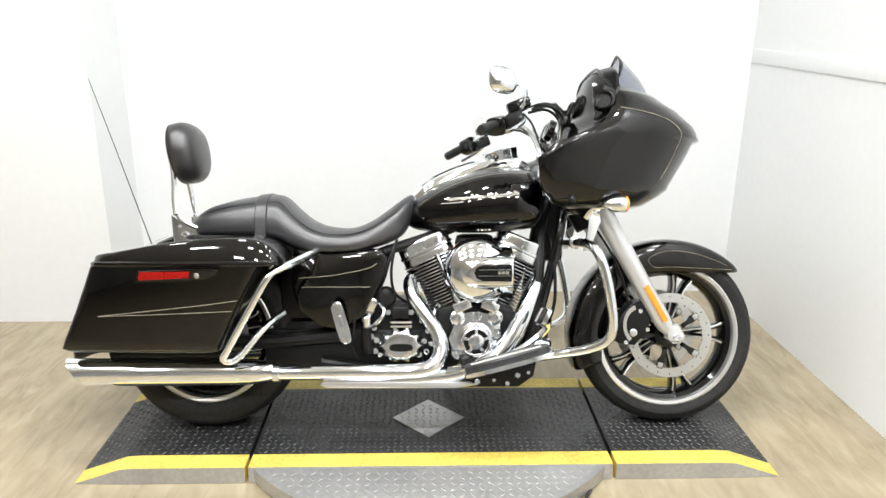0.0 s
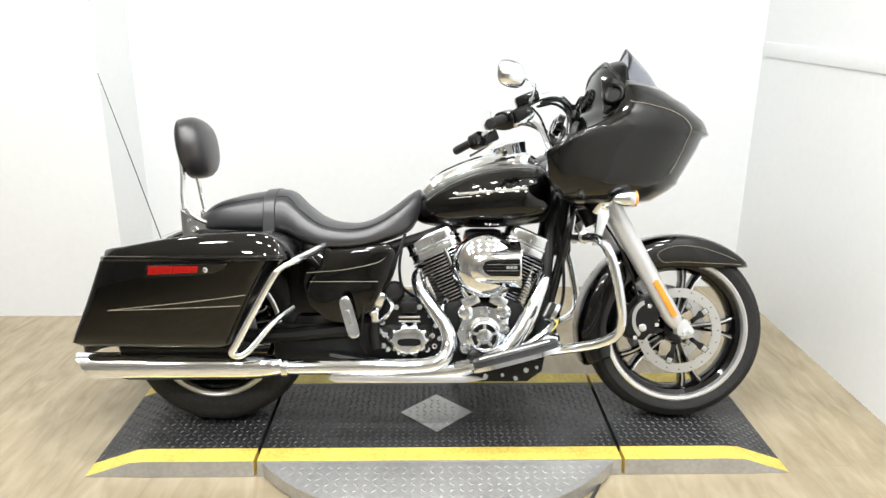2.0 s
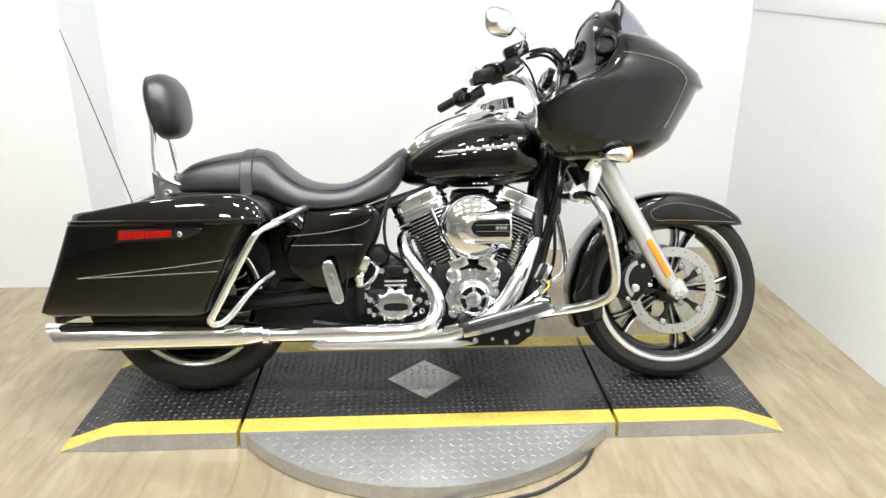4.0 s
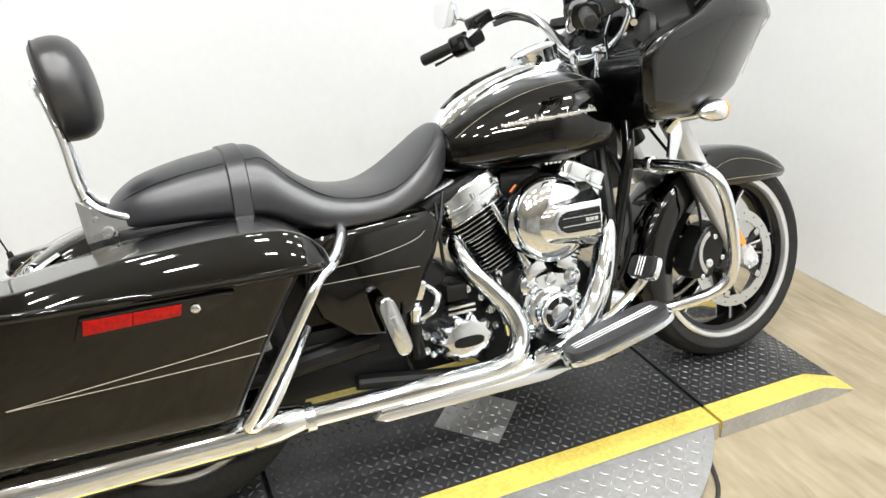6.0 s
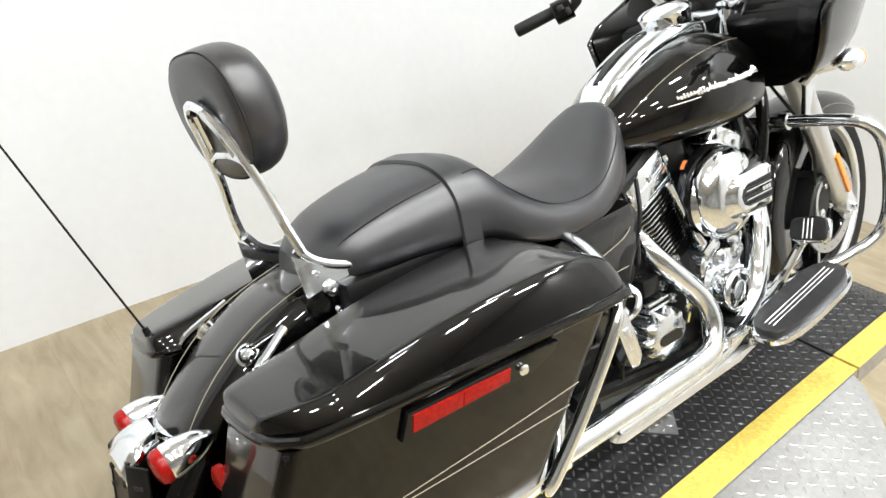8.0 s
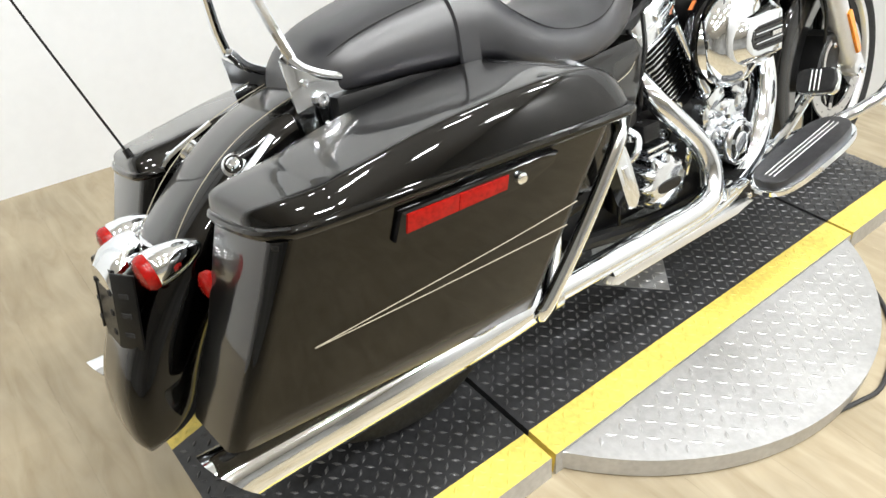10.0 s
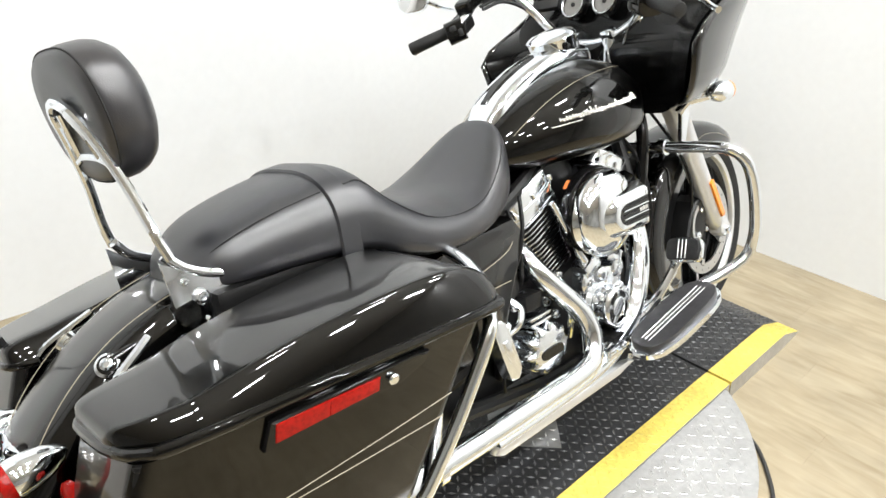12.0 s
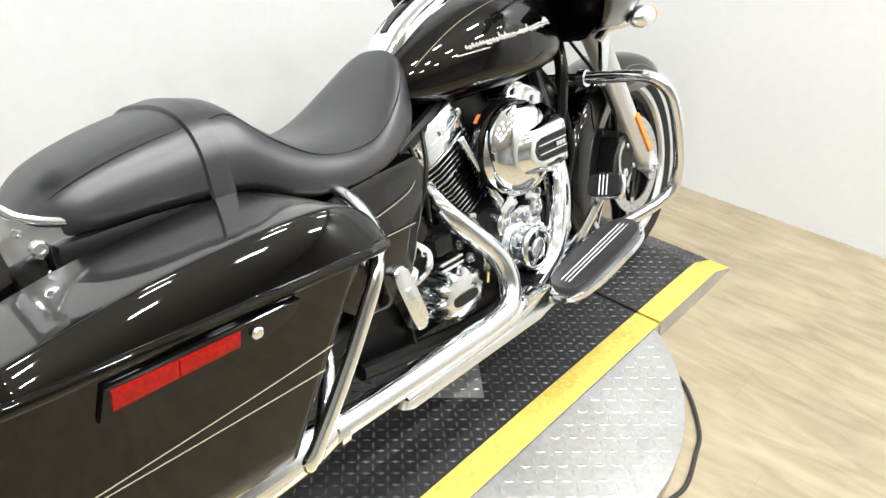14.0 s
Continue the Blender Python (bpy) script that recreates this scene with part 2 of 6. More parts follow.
def both(name, build, mat, parent, label="", sharp=35):
    """The right-hand and the left-hand one of a pair. Returns both."""
    made = []
    for flip in (False, True):
        bm = bmesh.new()
        build(bm)
        if flip:
            mirrored(bm)
        made.append(part(name, bm, mat, parent, label, sharp))
    return made


def bolt(bm, x, y, z, r=0.007, h=0.006, axis=(0, -1, 0)):
    lathe(bm, [(r, 0), (r, h * 0.7), (r * 0.75, h), (r * 0.4, h), (r * 0.35, h * 0.5)], (x, y, z), axis, 10)


# ---- the room ----
FLOOR_Z = -0.055
BACK_Y, PIER_Y, PIER_X, RIGHT_X = 1.74, 1.34, -0.93, 2.27
LEFT_X, NEAR_Y, CEIL_Z = -7.0, -8.0, 3.6
# past here the side wall is unseen and greyed, to darken the fairing's reflection
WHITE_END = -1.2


def wall(name, size, place, label, mat=WALL):
    bm = bmesh.new()
    box(bm, size, Matrix.Translation(place))
    return tagged(part(name, bm, mat, None, "", 0), label, "wall", kind="structure")


HIGH = CEIL_Z - FLOOR_Z
MID = (CEIL_Z + FLOOR_Z) / 2
wall("wall_north", (RIGHT_X - PIER_X, 0.15, HIGH), ((RIGHT_X + PIER_X) / 2, BACK_Y + 0.075, MID), "plain white painted back wall behind the motorcycle")
wall("wall_pier", (PIER_X - LEFT_X, 0.55, HIGH), ((LEFT_X + PIER_X) / 2, PIER_Y + 0.275, MID), "white painted wall section that stands forward")
wall("wall_east", (0.15, BACK_Y + 0.15 - WHITE_END, HIGH), (RIGHT_X + 0.075, (BACK_Y + 0.15 + WHITE_END) / 2, MID), "plain white painted side wall")
# added walls out of view; their grey stands in for a dimmer room
wall("wall_east_far", (0.15, WHITE_END - NEAR_Y, HIGH), (RIGHT_X + 0.075, (WHITE_END + NEAR_Y) / 2, MID), "unseen side wall, greyed to tone the reflections", UNSEEN_GREY)
wall("wall_west", (0.15, PIER_Y + 0.55 - NEAR_Y, HIGH), (LEFT_X - 0.075, (PIER_Y + 0.55 + NEAR_Y) / 2, MID), "unseen side wall, greyed to tone the reflections", UNSEEN_GREY)
wall("wall_south", (RIGHT_X - LEFT_X + 0.3, 0.15, HIGH), ((RIGHT_X + LEFT_X) / 2, NEAR_Y - 0.075, MID), "unseen closing wall, greyed to tone the reflections", UNSEEN_GREY)
bm = bmesh.new()
box(bm, (0.008, 2.6, 0.07), Matrix.Translation((RIGHT_X - 0.004, 0.42, 1.222)) @ pose(0, 0, 0, 0.6, 0, 0), 0.004)
tagged(part("trim", bm, WALL, None), "thin white horizontal trim on the side wall", "trim", kind="structure")
bm = bmesh.new()
box(bm, (RIGHT_X - LEFT_X + 0.3, BACK_Y - NEAR_Y + 0.3, 0.1), Matrix.Translation(((RIGHT_X + LEFT_X) / 2, (BACK_Y + NEAR_Y) / 2, CEIL_Z + 0.05)))
tagged(part("ceiling", bm, CEIL, None, "", 0), "plain white ceiling with rows of panel lights", "ceiling", kind="structure")


def ceiling_light(x, y):
    light = new("ceiling_light")
    light.location = (x, y, CEIL_Z)
    tagged(light, "small white ceiling fixture with a bright panel", "ceiling light", "ceiling lights")
    bm = bmesh.new()
    box(bm, (0.34, 0.22, 0.05), Matrix.Translation((0, 0, -0.026)), 0.01)
    part("housing", bm, CEIL, light)
    bm = bmesh.new()
    box(bm, (0.28, 0.16, 0.02), Matrix.Translation((0, 0, -0.062)), 0.006)
    part("diffuser", bm, TUBE_LIGHT, light, "glowing white panel")
    lamp = bpy.data.lights.new("lamp", "AREA")
    lamp.shape, lamp.size, lamp.size_y = "RECTANGLE", 0.26, 0.14
    lamp.energy, lamp.color = LAMP_WATTS, (0.985, 0.995, 1.0)
    ob = new("lamp", lamp)
    ob.matrix_world = pose(x, y, CEIL_Z - 0.10)
    return light


for lx in (-1.9, -0.9, 0.1, 1.1, 1.95):
    for ly in (-3.1, -1.7, -0.3):
        ceiling_light(lx, ly)

# ---- the lift platform: three deck sections, yellow edges and bare bevels ----
RAMP_L, TIP_L, RAMP_R, TIP_R = -0.40, -0.56, 1.61, 1.77
DEPTH, STRIP, BEVEL = 0.60, 0.075, 0.006
platform = new("lift_platform")
tagged(platform, "low black tread-plate lift platform with yellow painted edges", "platform")


def lugs(bm, x0, x1, y0, y1, zf, pitch, inside=None, size=1.0, h=0.0028):
    """Raised tread bars, every other one turned across."""
    row = 0
    y = y0 + pitch * 0.5
    while y < y1:
        col = 0
        x = x0 + pitch * 0.5
        while x < x1:
            if inside is None or inside(x, y):
                a = radians(45 if (row + col) % 2 else -45)
                ux, uy = math.cos(a), math.sin(a)
                l, w = pitch * 0.43 * size, pitch * 0.16 * size
                z = zf(x)
                vs = [bm.verts.new((x + ux * p - uy * q, y + uy * p + ux * q, z + r)) for p, q, r in ((-l, 0, 0), (0, -w, 0), (l, 0, 0), (0, w, 0), (-l * 0.45, 0, h), (l * 0.45, 0, h))]
                for f in ((0, 1, 4), (1, 5, 4), (1, 2, 5), (2, 3, 5), (3, 4, 5), (3, 0, 4)):
                    bm.faces.new([vs[i] for i in f])
            x += pitch
            col += 1
        y += pitch
        row += 1


def deck_z(x):
    if x < RAMP_L:
        return FLOOR_Z * min(1, (RAMP_L - x) / (RAMP_L - TIP_L))
    if x > RAMP_R:
        return FLOOR_Z * min(1, (x - RAMP_R) / (TIP_R - RAMP_R))
    return 0.0


def deck_section(name, xs, label):
    """One section: black deck, yellow strips and bare bevels along both long edges, tread bars."""
    xs = list(xs)
    deck = None
    for pname, mat, y0, y1, bar_mat in (("deck", DECK, STRIP, DEPTH - STRIP, WORN_BAR), ("yellow_strip", YELLOW, 0.0, STRIP, YELLOW), ("yellow_strip", YELLOW, DEPTH - STRIP, DEPTH, YELLOW)):
        bm = bmesh.new()
        loft(bm, [[(x, y0, deck_z(x)), (x, y1, deck_z(x)), (x, y1, FLOOR_Z - 0.002), (x, y0, FLOOR_Z - 0.002)] for x in xs])
        ob = part(pname, bm, mat, deck or platform, label if deck is None else "yellow painted edge", 20)
        deck = deck or ob
        bm = bmesh.new()
        lugs(bm, xs[0] + 0.006, xs[-1] - 0.006, y0 + 0.003, y1 - 0.003, deck_z, 0.0228, None, 1.1, 0.0024 if mat is DECK else 0.0013)
        tagged(part("tread_pattern", bm, bar_mat, deck, "", 0), "raised tread bars", kind="stuff")
    for y0, out in ((0.0, -1), (DEPTH, 1)):
        bm = bmesh.new()
        loft(bm, [[(x, y0, deck_z(x)), (x, y0 + out * (BEVEL * abs(deck_z(x) - FLOOR_Z) / 0.055 + 0.001), FLOOR_Z + 0.001), (x, y0, FLOOR_Z + 0.0005)] for x in xs])
        part("bevel_plate", bm, PLATE, deck, "bare steel tread-plate bevel", 20)
    return deck


deck_section("deck", np.linspace(TIP_L, -0.006, 12), "black painted tread-plate end section with a ramp")
middle = deck_section("deck", (0.006, 0.3, 0.6, 0.9, 1.204), "black painted tread-plate middle section")
deck_section("deck", np.linspace(1.216, TIP_R, 12), "black painted tread-plate end section with a ramp")
bm = bmesh.new()
slab(bm, [(0.465, 0.298), (0.596, 0.168), (0.727, 0.298), (0.596, 0.428)], 0.0032, Matrix.Translation((0, 0, 0.0005)))
part("steel_diamond", bm, PLATE, platform, "bare steel diamond-shaped plate", 20)
bm = bmesh.new()
lugs(bm, 0.46, 0.73, 0.16, 0.43, lambda x: 0.0036, 0.0262, lambda x, y: abs(x - 0.596) + abs(y - 0.298) < 0.118)
tagged(part("tread_pattern", bm, PLATE, platform, "", 0), "raised tread bars", kind="stuff")
bm = bmesh.new()
box(bm, (2.0, 0.5, 0.03), Matrix.Translation((0.6, 0.30, FLOOR_Z + 0.012)))
part("under_frame", bm, GAP, platform, "dark steel under-frame", 0)

# ---- the turntable disc that the platform stands on ----
DISC_X, DISC_Y, DISC_R, DISC_Z = 0.60, 0.437, 0.725, -0.003
turntable = new("turntable")
turntable.location = (DISC_X, DISC_Y, FLOOR_Z)
tagged(turntable, "round bare steel tread-plate turntable beside the platform", "turntable")
bm = bmesh.new()
h = DISC_Z - FLOOR_Z
half = math.degrees(math.acos((DISC_Y + 0.001) / DISC_R))
arc = [(DISC_R * math.sin(radians(a)), -DISC_R * math.cos(radians(a))) for a in np.linspace(-half, half, 80)]
slab(bm, arc, h - 0.004, Matrix.Translation((0, 0, 0.004)), 0.003, 1)
part("half_disc", bm, PLATE, turntable, "", 30)
bm = bmesh.new()
lugs(bm, -DISC_R, DISC_R, -DISC_R, -0.440, lambda x: h, 0.03, lambda x, y: x * x + y * y < (DISC_R - 0.02) ** 2, h=0.0011)
tagged(part("tread_pattern", bm, PLATE, turntable, "", 0), "raised tread bars", kind="stuff")


# ---- the motorcycle: x ahead from the rear axle, y to its left, z up; it leans on its stand ----
bike = new("touring_motorcycle")
bike.matrix_world = pose(-0.172, 0.275, 0.004, -16.5, 0, 0)
tagged(bike, "black touring motorcycle with chrome engine leaning on its stand", "motorcycle")
AXLE_F, AXLE_R, AXLE_Z = 1.625, 0.0, 0.319


def pnt(ax, r, a, y):
    """A point round an axle, at radius r and a degrees up from ahead."""
    return (ax + r * math.cos(radians(a)), y, AXLE_Z + r * math.sin(radians(a)))


def wheel(name, ax, half, rim_r, spokes, turn, label):
    """Tyre, rim, spokes and hub."""
    # a ring round the axle in the tyre's own section
    hub = bmesh.new()
    lathe(hub, [(0.03, -half * 0.9), (0.045, -half * 0.85), (0.052, -half * 0.4), (0.04, 0), (0.052, half * 0.4), (0.045, half * 0.85), (0.03, half * 0.9)], (ax, 0, AXLE_Z), (0, 1, 0), 24)
    w = part(name, hub, GLOSS, bike, label)
    R = 0.319
    sec = [(rim_r - 0.012, half * 0.72), (rim_r + 0.012, half * 0.90), (rim_r + 0.035, half * 1.0), (R - 0.028, half * 0.93), (R - 0.012, half * 0.74), (R - 0.003, half * 0.42), (R, 0)]
    sec = sec + [(r, -y) for r, y in sec[-2::-1]]
    sm = spline(sec, 33)
    bm = bmesh.new()
    n = 72
    rings = []
    for k in range(n + 1):
        a = 360 * k / n
        rings.append([pnt(ax, r, a, y) for r, y in sm])
    loft(bm, rings[:-1], closed=False)
    rows = list(bm.verts)
    m = len(sm)
    for i in range(m - 1):
        bm.faces.new((rows[(n - 1) * m + i], rows[(n - 1) * m + i + 1], rows[i + 1], rows[i]))
    part("tyre", bm, RUBBER, w, "black road tyre", 60)
    # rim barrel and the bright machined lips
    bm = bmesh.new()
    prof = [(rim_r - 0.012, -half * 0.74), (rim_r - 0.03, -half * 0.6), (rim_r - 0.042, -half * 0.25), (rim_r - 0.042, half * 0.25), (rim_r - 0.03, half * 0.6), (rim_r - 0.012, half * 0.74)]
    lathe(bm, prof, (ax, 0, AXLE_Z), (0, 1, 0), 72, caps=False)
    part("rim", bm, GLOSS, w, "black cast rim")
    for s in (-1, 1):
        bm = bmesh.new()
        y = s * half
        prof = [(rim_r + 0.004, y * 0.87), (rim_r + 0.006, y * 0.91), (rim_r + 0.001, y * 0.945), (rim_r - 0.010, y * 0.91), (rim_r - 0.013, y * 0.82), (rim_r - 0.015, y * 0.72)]
        lathe(bm, prof, (ax, 0, AXLE_Z), (0, 1, 0), 72, caps=False)
        part("rim_lip", bm, RIM_WHITE, w, "bright machined rim edge")
    for k in range(spokes):
        a0 = 360 * k / spokes + turn
        for da in (-7, 7):
            bm = bmesh.new()
            rows = []
            for r, t, wd in ((0.042, 0.25, 0.012), (0.10, 0.62, 0.008), (0.17, 0.8, 0.007), (rim_r - 0.038, 1.15, 0.010)):
                a = a0 + da * t
                c = Vector(pnt(ax, r, a, 0))
                tang = Vector((-math.sin(radians(a)), 0, math.cos(radians(a))))
                rows.append([c + tang * p * wd + Vector((0, q * half * 0.36, 0)) for p, q in ((-1, -1), (-0.5, -1.25), (0.5, -1.25), (1, -1), (1, 1), (0.5, 1.25), (-0.5, 1.25), (-1, 1))])
            loft(bm, rows)
            part("spoke", bm, GLOSS, w, "black split spoke")
            for s in (-1, 1):
                bm = bmesh.new()
                edge = []
                for r, t, wd in ((0.06, 0.4, 0.010), (0.10, 0.62, 0.008), (0.17, 0.8, 0.007), (rim_r - 0.038, 1.15, 0.010)):
                    a = a0 + da * t
                    tang = Vector((-math.sin(radians(a)), 0, math.cos(radians(a))))
                    edge.append(Vector(pnt(ax, r, a, s * half * 0.42)) + tang * wd * (0.55 if da > 0 else -0.55))
                tube(bm, edge, 0.0036, 6, 12)
                part("spoke_edge", bm, RIM_WHITE, w, "bright machined spoke edge")
    return w


front_wheel = wheel("front_wheel", AXLE_F, 0.066, 0.250, 5, 0, "black five-spoke cast front wheel with bright rim edge")
rear_wheel = wheel("rear_wheel", AXLE_R, 0.092, 0.222, 5, 90, "black cast rear wheel with bright rim edge")


def disc_plate(ax, y, r_out, r_in, holes, side):
    bm = bmesh.new()
    lathe(bm, [(r_in, y - 0.0025), (r_out, y - 0.0025), (r_out, y + 0.0025), (r_in, y + 0.0025), (r_in, y - 0.0025)], (ax, 0, AXLE_Z), (0, 1, 0), 72, caps=False)
    ob = part("brake_disc", bm, SATIN, front_wheel if ax > 1 else rear_wheel, "drilled steel brake disc", 30)
    wh = front_wheel if ax > 1 else rear_wheel
    bm = bmesh.new()
    for k in range(holes):
        for r, off in ((r_out - 0.012, 0), (r_out - 0.034, 9)):
            x, _, z = pnt(ax, r, 360 * k / holes + off, 0)
            lathe(bm, [(0.0027, -0.0004), (0.0027, 0.0004)], (x, y + side * 0.0027, z), (0, 1, 0), 8)
    tagged(part("disc_hole", bm, WORN_BAR, wh, "", 0), "rings of small drilled holes", kind="stuff")
    for k in range(5):
        bm = bmesh.new()
        a = 360 * k / 5 + 36
        c, s = math.cos(radians(a)), math.sin(radians(a))
        slab(bm, [(0.052, -0.008), (0.078, -0.006), (0.096, -0.013), (0.124, -0.011), (0.124, 0.011), (0.096, 0.013), (0.078, 0.006), (0.052, 0.008)], 0.007, side_pose(ax, y + 0.0035, AXLE_Z, a), 0.002)
        part("disc_arm", bm, GLOSS, wh, "black disc carrier arm")
        bm = bmesh.new()
        box(bm, (0.020, 0.009, 0.020), side_pose(ax, y + 0.0035, AXLE_Z, a) @ Matrix.Translation((0.112, 0, 0.0035)) @ Matrix.Rotation(radians(90), 4, "X"), 0.003)
        part("disc_bobbin", bm, SATIN, wh, "bright disc bobbin")


for s in (-1, 1):
    disc_plate(AXLE_F, s * 0.083, 0.150, 0.117, 20, s)
disc_plate(AXLE_R, -0.105, 0.146, 0.10, 20, -1)


def fender(name, ax, path, half, label):
    """A curved sheet over a wheel. path: angle, crown radius, radius of the side's lower edge, share of the width."""
    bm = bmesh.new()
    rows = []
    for a, r, edge, w in spline(path, 44):
        ring = []
        depth = max(r - edge, 0.004)
        prof = [(1.0, 0.0), (1.0, 0.35), (0.985, 0.62), (0.93, 0.80), (0.80, 0.92), (0.55, 0.985), (0.25, 1.0), (0.0, 1.003)]
        prof = prof + [(-u, v) for u, v in prof[-2::-1]]
        for u, v in prof:
            ring.append(pnt(ax, edge + depth * v, a, u * half * w))
        rows.append(ring)
    loft(bm, rows, closed=False)
    ob = part(name, bm, PAINT, bike, label, 50)
    mod = ob.modifiers.new("thickness", "SOLIDIFY")
    mod.thickness, mod.offset = 0.004, -1
    return ob


front_fender = fender("front_fender", AXLE_F, [(201, 0.356, 0.262, 1.0), (194, 0.356, 0.252, 1.0), (180, 0.354, 0.243, 1.0), (160, 0.351, 0.236, 1.0), (135, 0.346, 0.232, 1.0), (112, 0.342, 0.232, 1.0), (90, 0.341, 0.224, 1.0), (75, 0.342, 0.230, 0.99), (62, 0.345, 0.251, 0.95), (52, 0.348, 0.281, 0.86), (44, 0.350, 0.317, 0.66), (40, 0.350, 0.341, 0.35)], 0.090, "black front fender with a gold pinstripe")
rear_fender = fender("rear_fender", AXLE_R, [(190, 0.472, 0.455, 0.74), (188.5, 0.478, 0.41, 0.84), (185, 0.478, 0.375, 0.88), (178, 0.468, 0.35, 0.89), (170, 0.449, 0.33, 0.91), (160, 0.424, 0.31, 0.95), (148, 0.400, 0.29, 1.0), (135, 0.384, 0.28, 1.0), (115, 0.378, 0.28, 1.0), (95, 0.380, 0.28, 1.0), (75, 0.385, 0.28, 1.0)], 0.105, "black rear fender with a gold pinstripe")

# pinstripe lines that follow the fenders
for s in (-1, 1):
    bm = bmesh.new()
    tube(bm, [pnt(AXLE_R, 0.3815 + 0.0245 * max(0, (a - 118) / 70) - 0.004 * (a < 118), a, s * 0.074) for a in range(100, 190, 10)], 0.0007, 5, 40)
    part("pinstripe", bm, STRIPE, rear_fender, "thin gold pinstripe")
bm = bmesh.new()
tube(bm, [pnt(AXLE_F, r, a, -0.0915 * w) for a, r, w in ((46, 0.322, 0.82), (54, 0.290, 0.915), (64, 0.264, 0.975), (78, 0.246, 1.0), (92, 0.243, 1.005), (104, 0.25, 1.005), (106, 0.285, 1.0), (92, 0.300, 1.0), (75, 0.302, 0.985), (60, 0.310, 0.93), (50, 0.322, 0.85))], 0.0007, 5, 30)
part("pinstripe", bm, STRIPE, front_fender, "thin gold pinstripe")

# ---- fuel tank ----
TANK = [(0.680, 0.765, 0.720, 0.040), (0.715, 0.799, 0.698, 0.080), (0.77, 0.838, 0.688, 0.120), (0.84, 0.872, 0.684, 0.155), (0.93, 0.904, 0.682, 0.186), (1.02, 0.918, 0.684, 0.199), (1.09, 0.915, 0.690, 0.197), (1.135, 0.900, 0.700, 0.182), (1.158, 0.872, 0.720, 0.150), (1.166, 0.84, 0.75, 0.11)]


def tank_ring(x, zt, zb, w, n=40):
    """A section of the tank: widest below its middle, narrow at the crown."""
    zm = zb + (zt - zb) * 0.40
    out = []
    for k in range(n):
        t = 2 * math.pi * k / n
        c, s = math.cos(t), math.sin(t)
        if s >= 0:
            y, z = w * math.copysign(abs(c) ** 0.80, c), zm + (zt - zm) * s ** 0.92
        else:
            y, z = w * math.copysign(abs(c) ** 0.62, c), zm + (zb - zm) * abs(s) ** 0.75
        out.append((x, y, z))
    return out


bm = bmesh.new()
loft(bm, [tank_ring(*r) for r in spline(TANK, 40)])
tank = part("fuel_tank", bm, PAINT, bike, "black teardrop fuel tank with silver script and pinstripes", 60)


def tank_at(x, share):
    """The tank's surface at x: share 0 is the widest line, 1 the crown, on the right."""
    rows = spline(TANK, 400)
    r = rows[int(np.argmin(abs(rows[:, 0] - x)))]
    zm = r[2] + (r[1] - r[2]) * 0.40
    t = share * math.pi / 2
    return Vector((x, -(r[3] * math.cos(t) ** 0.80), zm + (r[1] - zm) * math.sin(t) ** 0.92))


for s in (1, -1):
    bm = bmesh.new()
    tube(bm, [tank_at(x, sh) + Vector((0, -0.0006, 0.0006)) for x, sh in ((0.735, 0.30), (0.78, 0.42), (0.84, 0.50), (0.91, 0.53), (0.98, 0.54), (1.05, 0.55), (1.10, 0.57), (1.13, 0.62))], 0.0007, 5, 40)
    if s < 0:
        mirrored(bm)
    part("pinstripe", bm, STRIPE, tank, "thin gold pinstripe")

# the script on the tank cannot be lettered: a row of plain bars of its size
for s in (1, -1):
    bm = bmesh.new()
    rnd = random.Random(4)
    rows = spline(TANK, 400)

    def on_tank(x, z, out=0.0005):
        r = rows[int(np.argmin(abs(rows[:, 0] - x)))]
        zm = r[2] + (r[1] - r[2]) * 0.40
        sn = max(0.0, min(1.0, (z - zm) / (r[1] - zm))) ** (1 / 0.92)
        return Vector((x, -r[3] * math.cos(math.asin(sn)) ** 0.80 - out, z))
    x = 0.832
    while x < 1.075:
        wd = rnd.uniform(0.006, 0.0095)
        hgt = rnd.choice((0.010, 0.0115, 0.0125, 0.011, 0.0165)) if abs(x - 0.955) > 0.006 else 0.004
        zc = 0.795 + (x - 0.83) * 0.075 + rnd.uniform(-0.0015, 0.0015) + (0.004 if hgt > 0.015 else 0)
        box(bm, (wd, 0.004, hgt), Matrix.Translation(on_tank(x + wd / 2, zc)) @ pose(0, 0, 0, -22, 14, 12), 0.0012, 1)
        x += wd + 0.0002
    tube(bm, [on_tank(x, 0.783 + (x - 0.83) * 0.075, 0.001) for x in np.linspace(0.810, 0.885, 8)], 0.0016, 5, 30)
    tube(bm, [on_tank(x, 0.794 + (x - 0.83) * 0.075, 0.001) for x in np.linspace(0.835, 1.07, 14)], 0.0032, 6, 40)
    if s < 0:
        mirrored(bm)
    part("silver_script", bm, SILVER_SCRIPT, tank, "raised silver script", 20)
    bm = bmesh.new()
    for k in range(4):
        box(bm, (0.009, 0.003, 0.006), Matrix.Translation((0.935 + 0.013 * k, -0.172, 0.6925)) @ pose(0, 0, 0, 35, 0, 2), 0.001, 1)
    if s < 0:
        mirrored(bm)
    part("silver_mark", bm, SILVER_SCRIPT, tank, "small silver marks", 20)

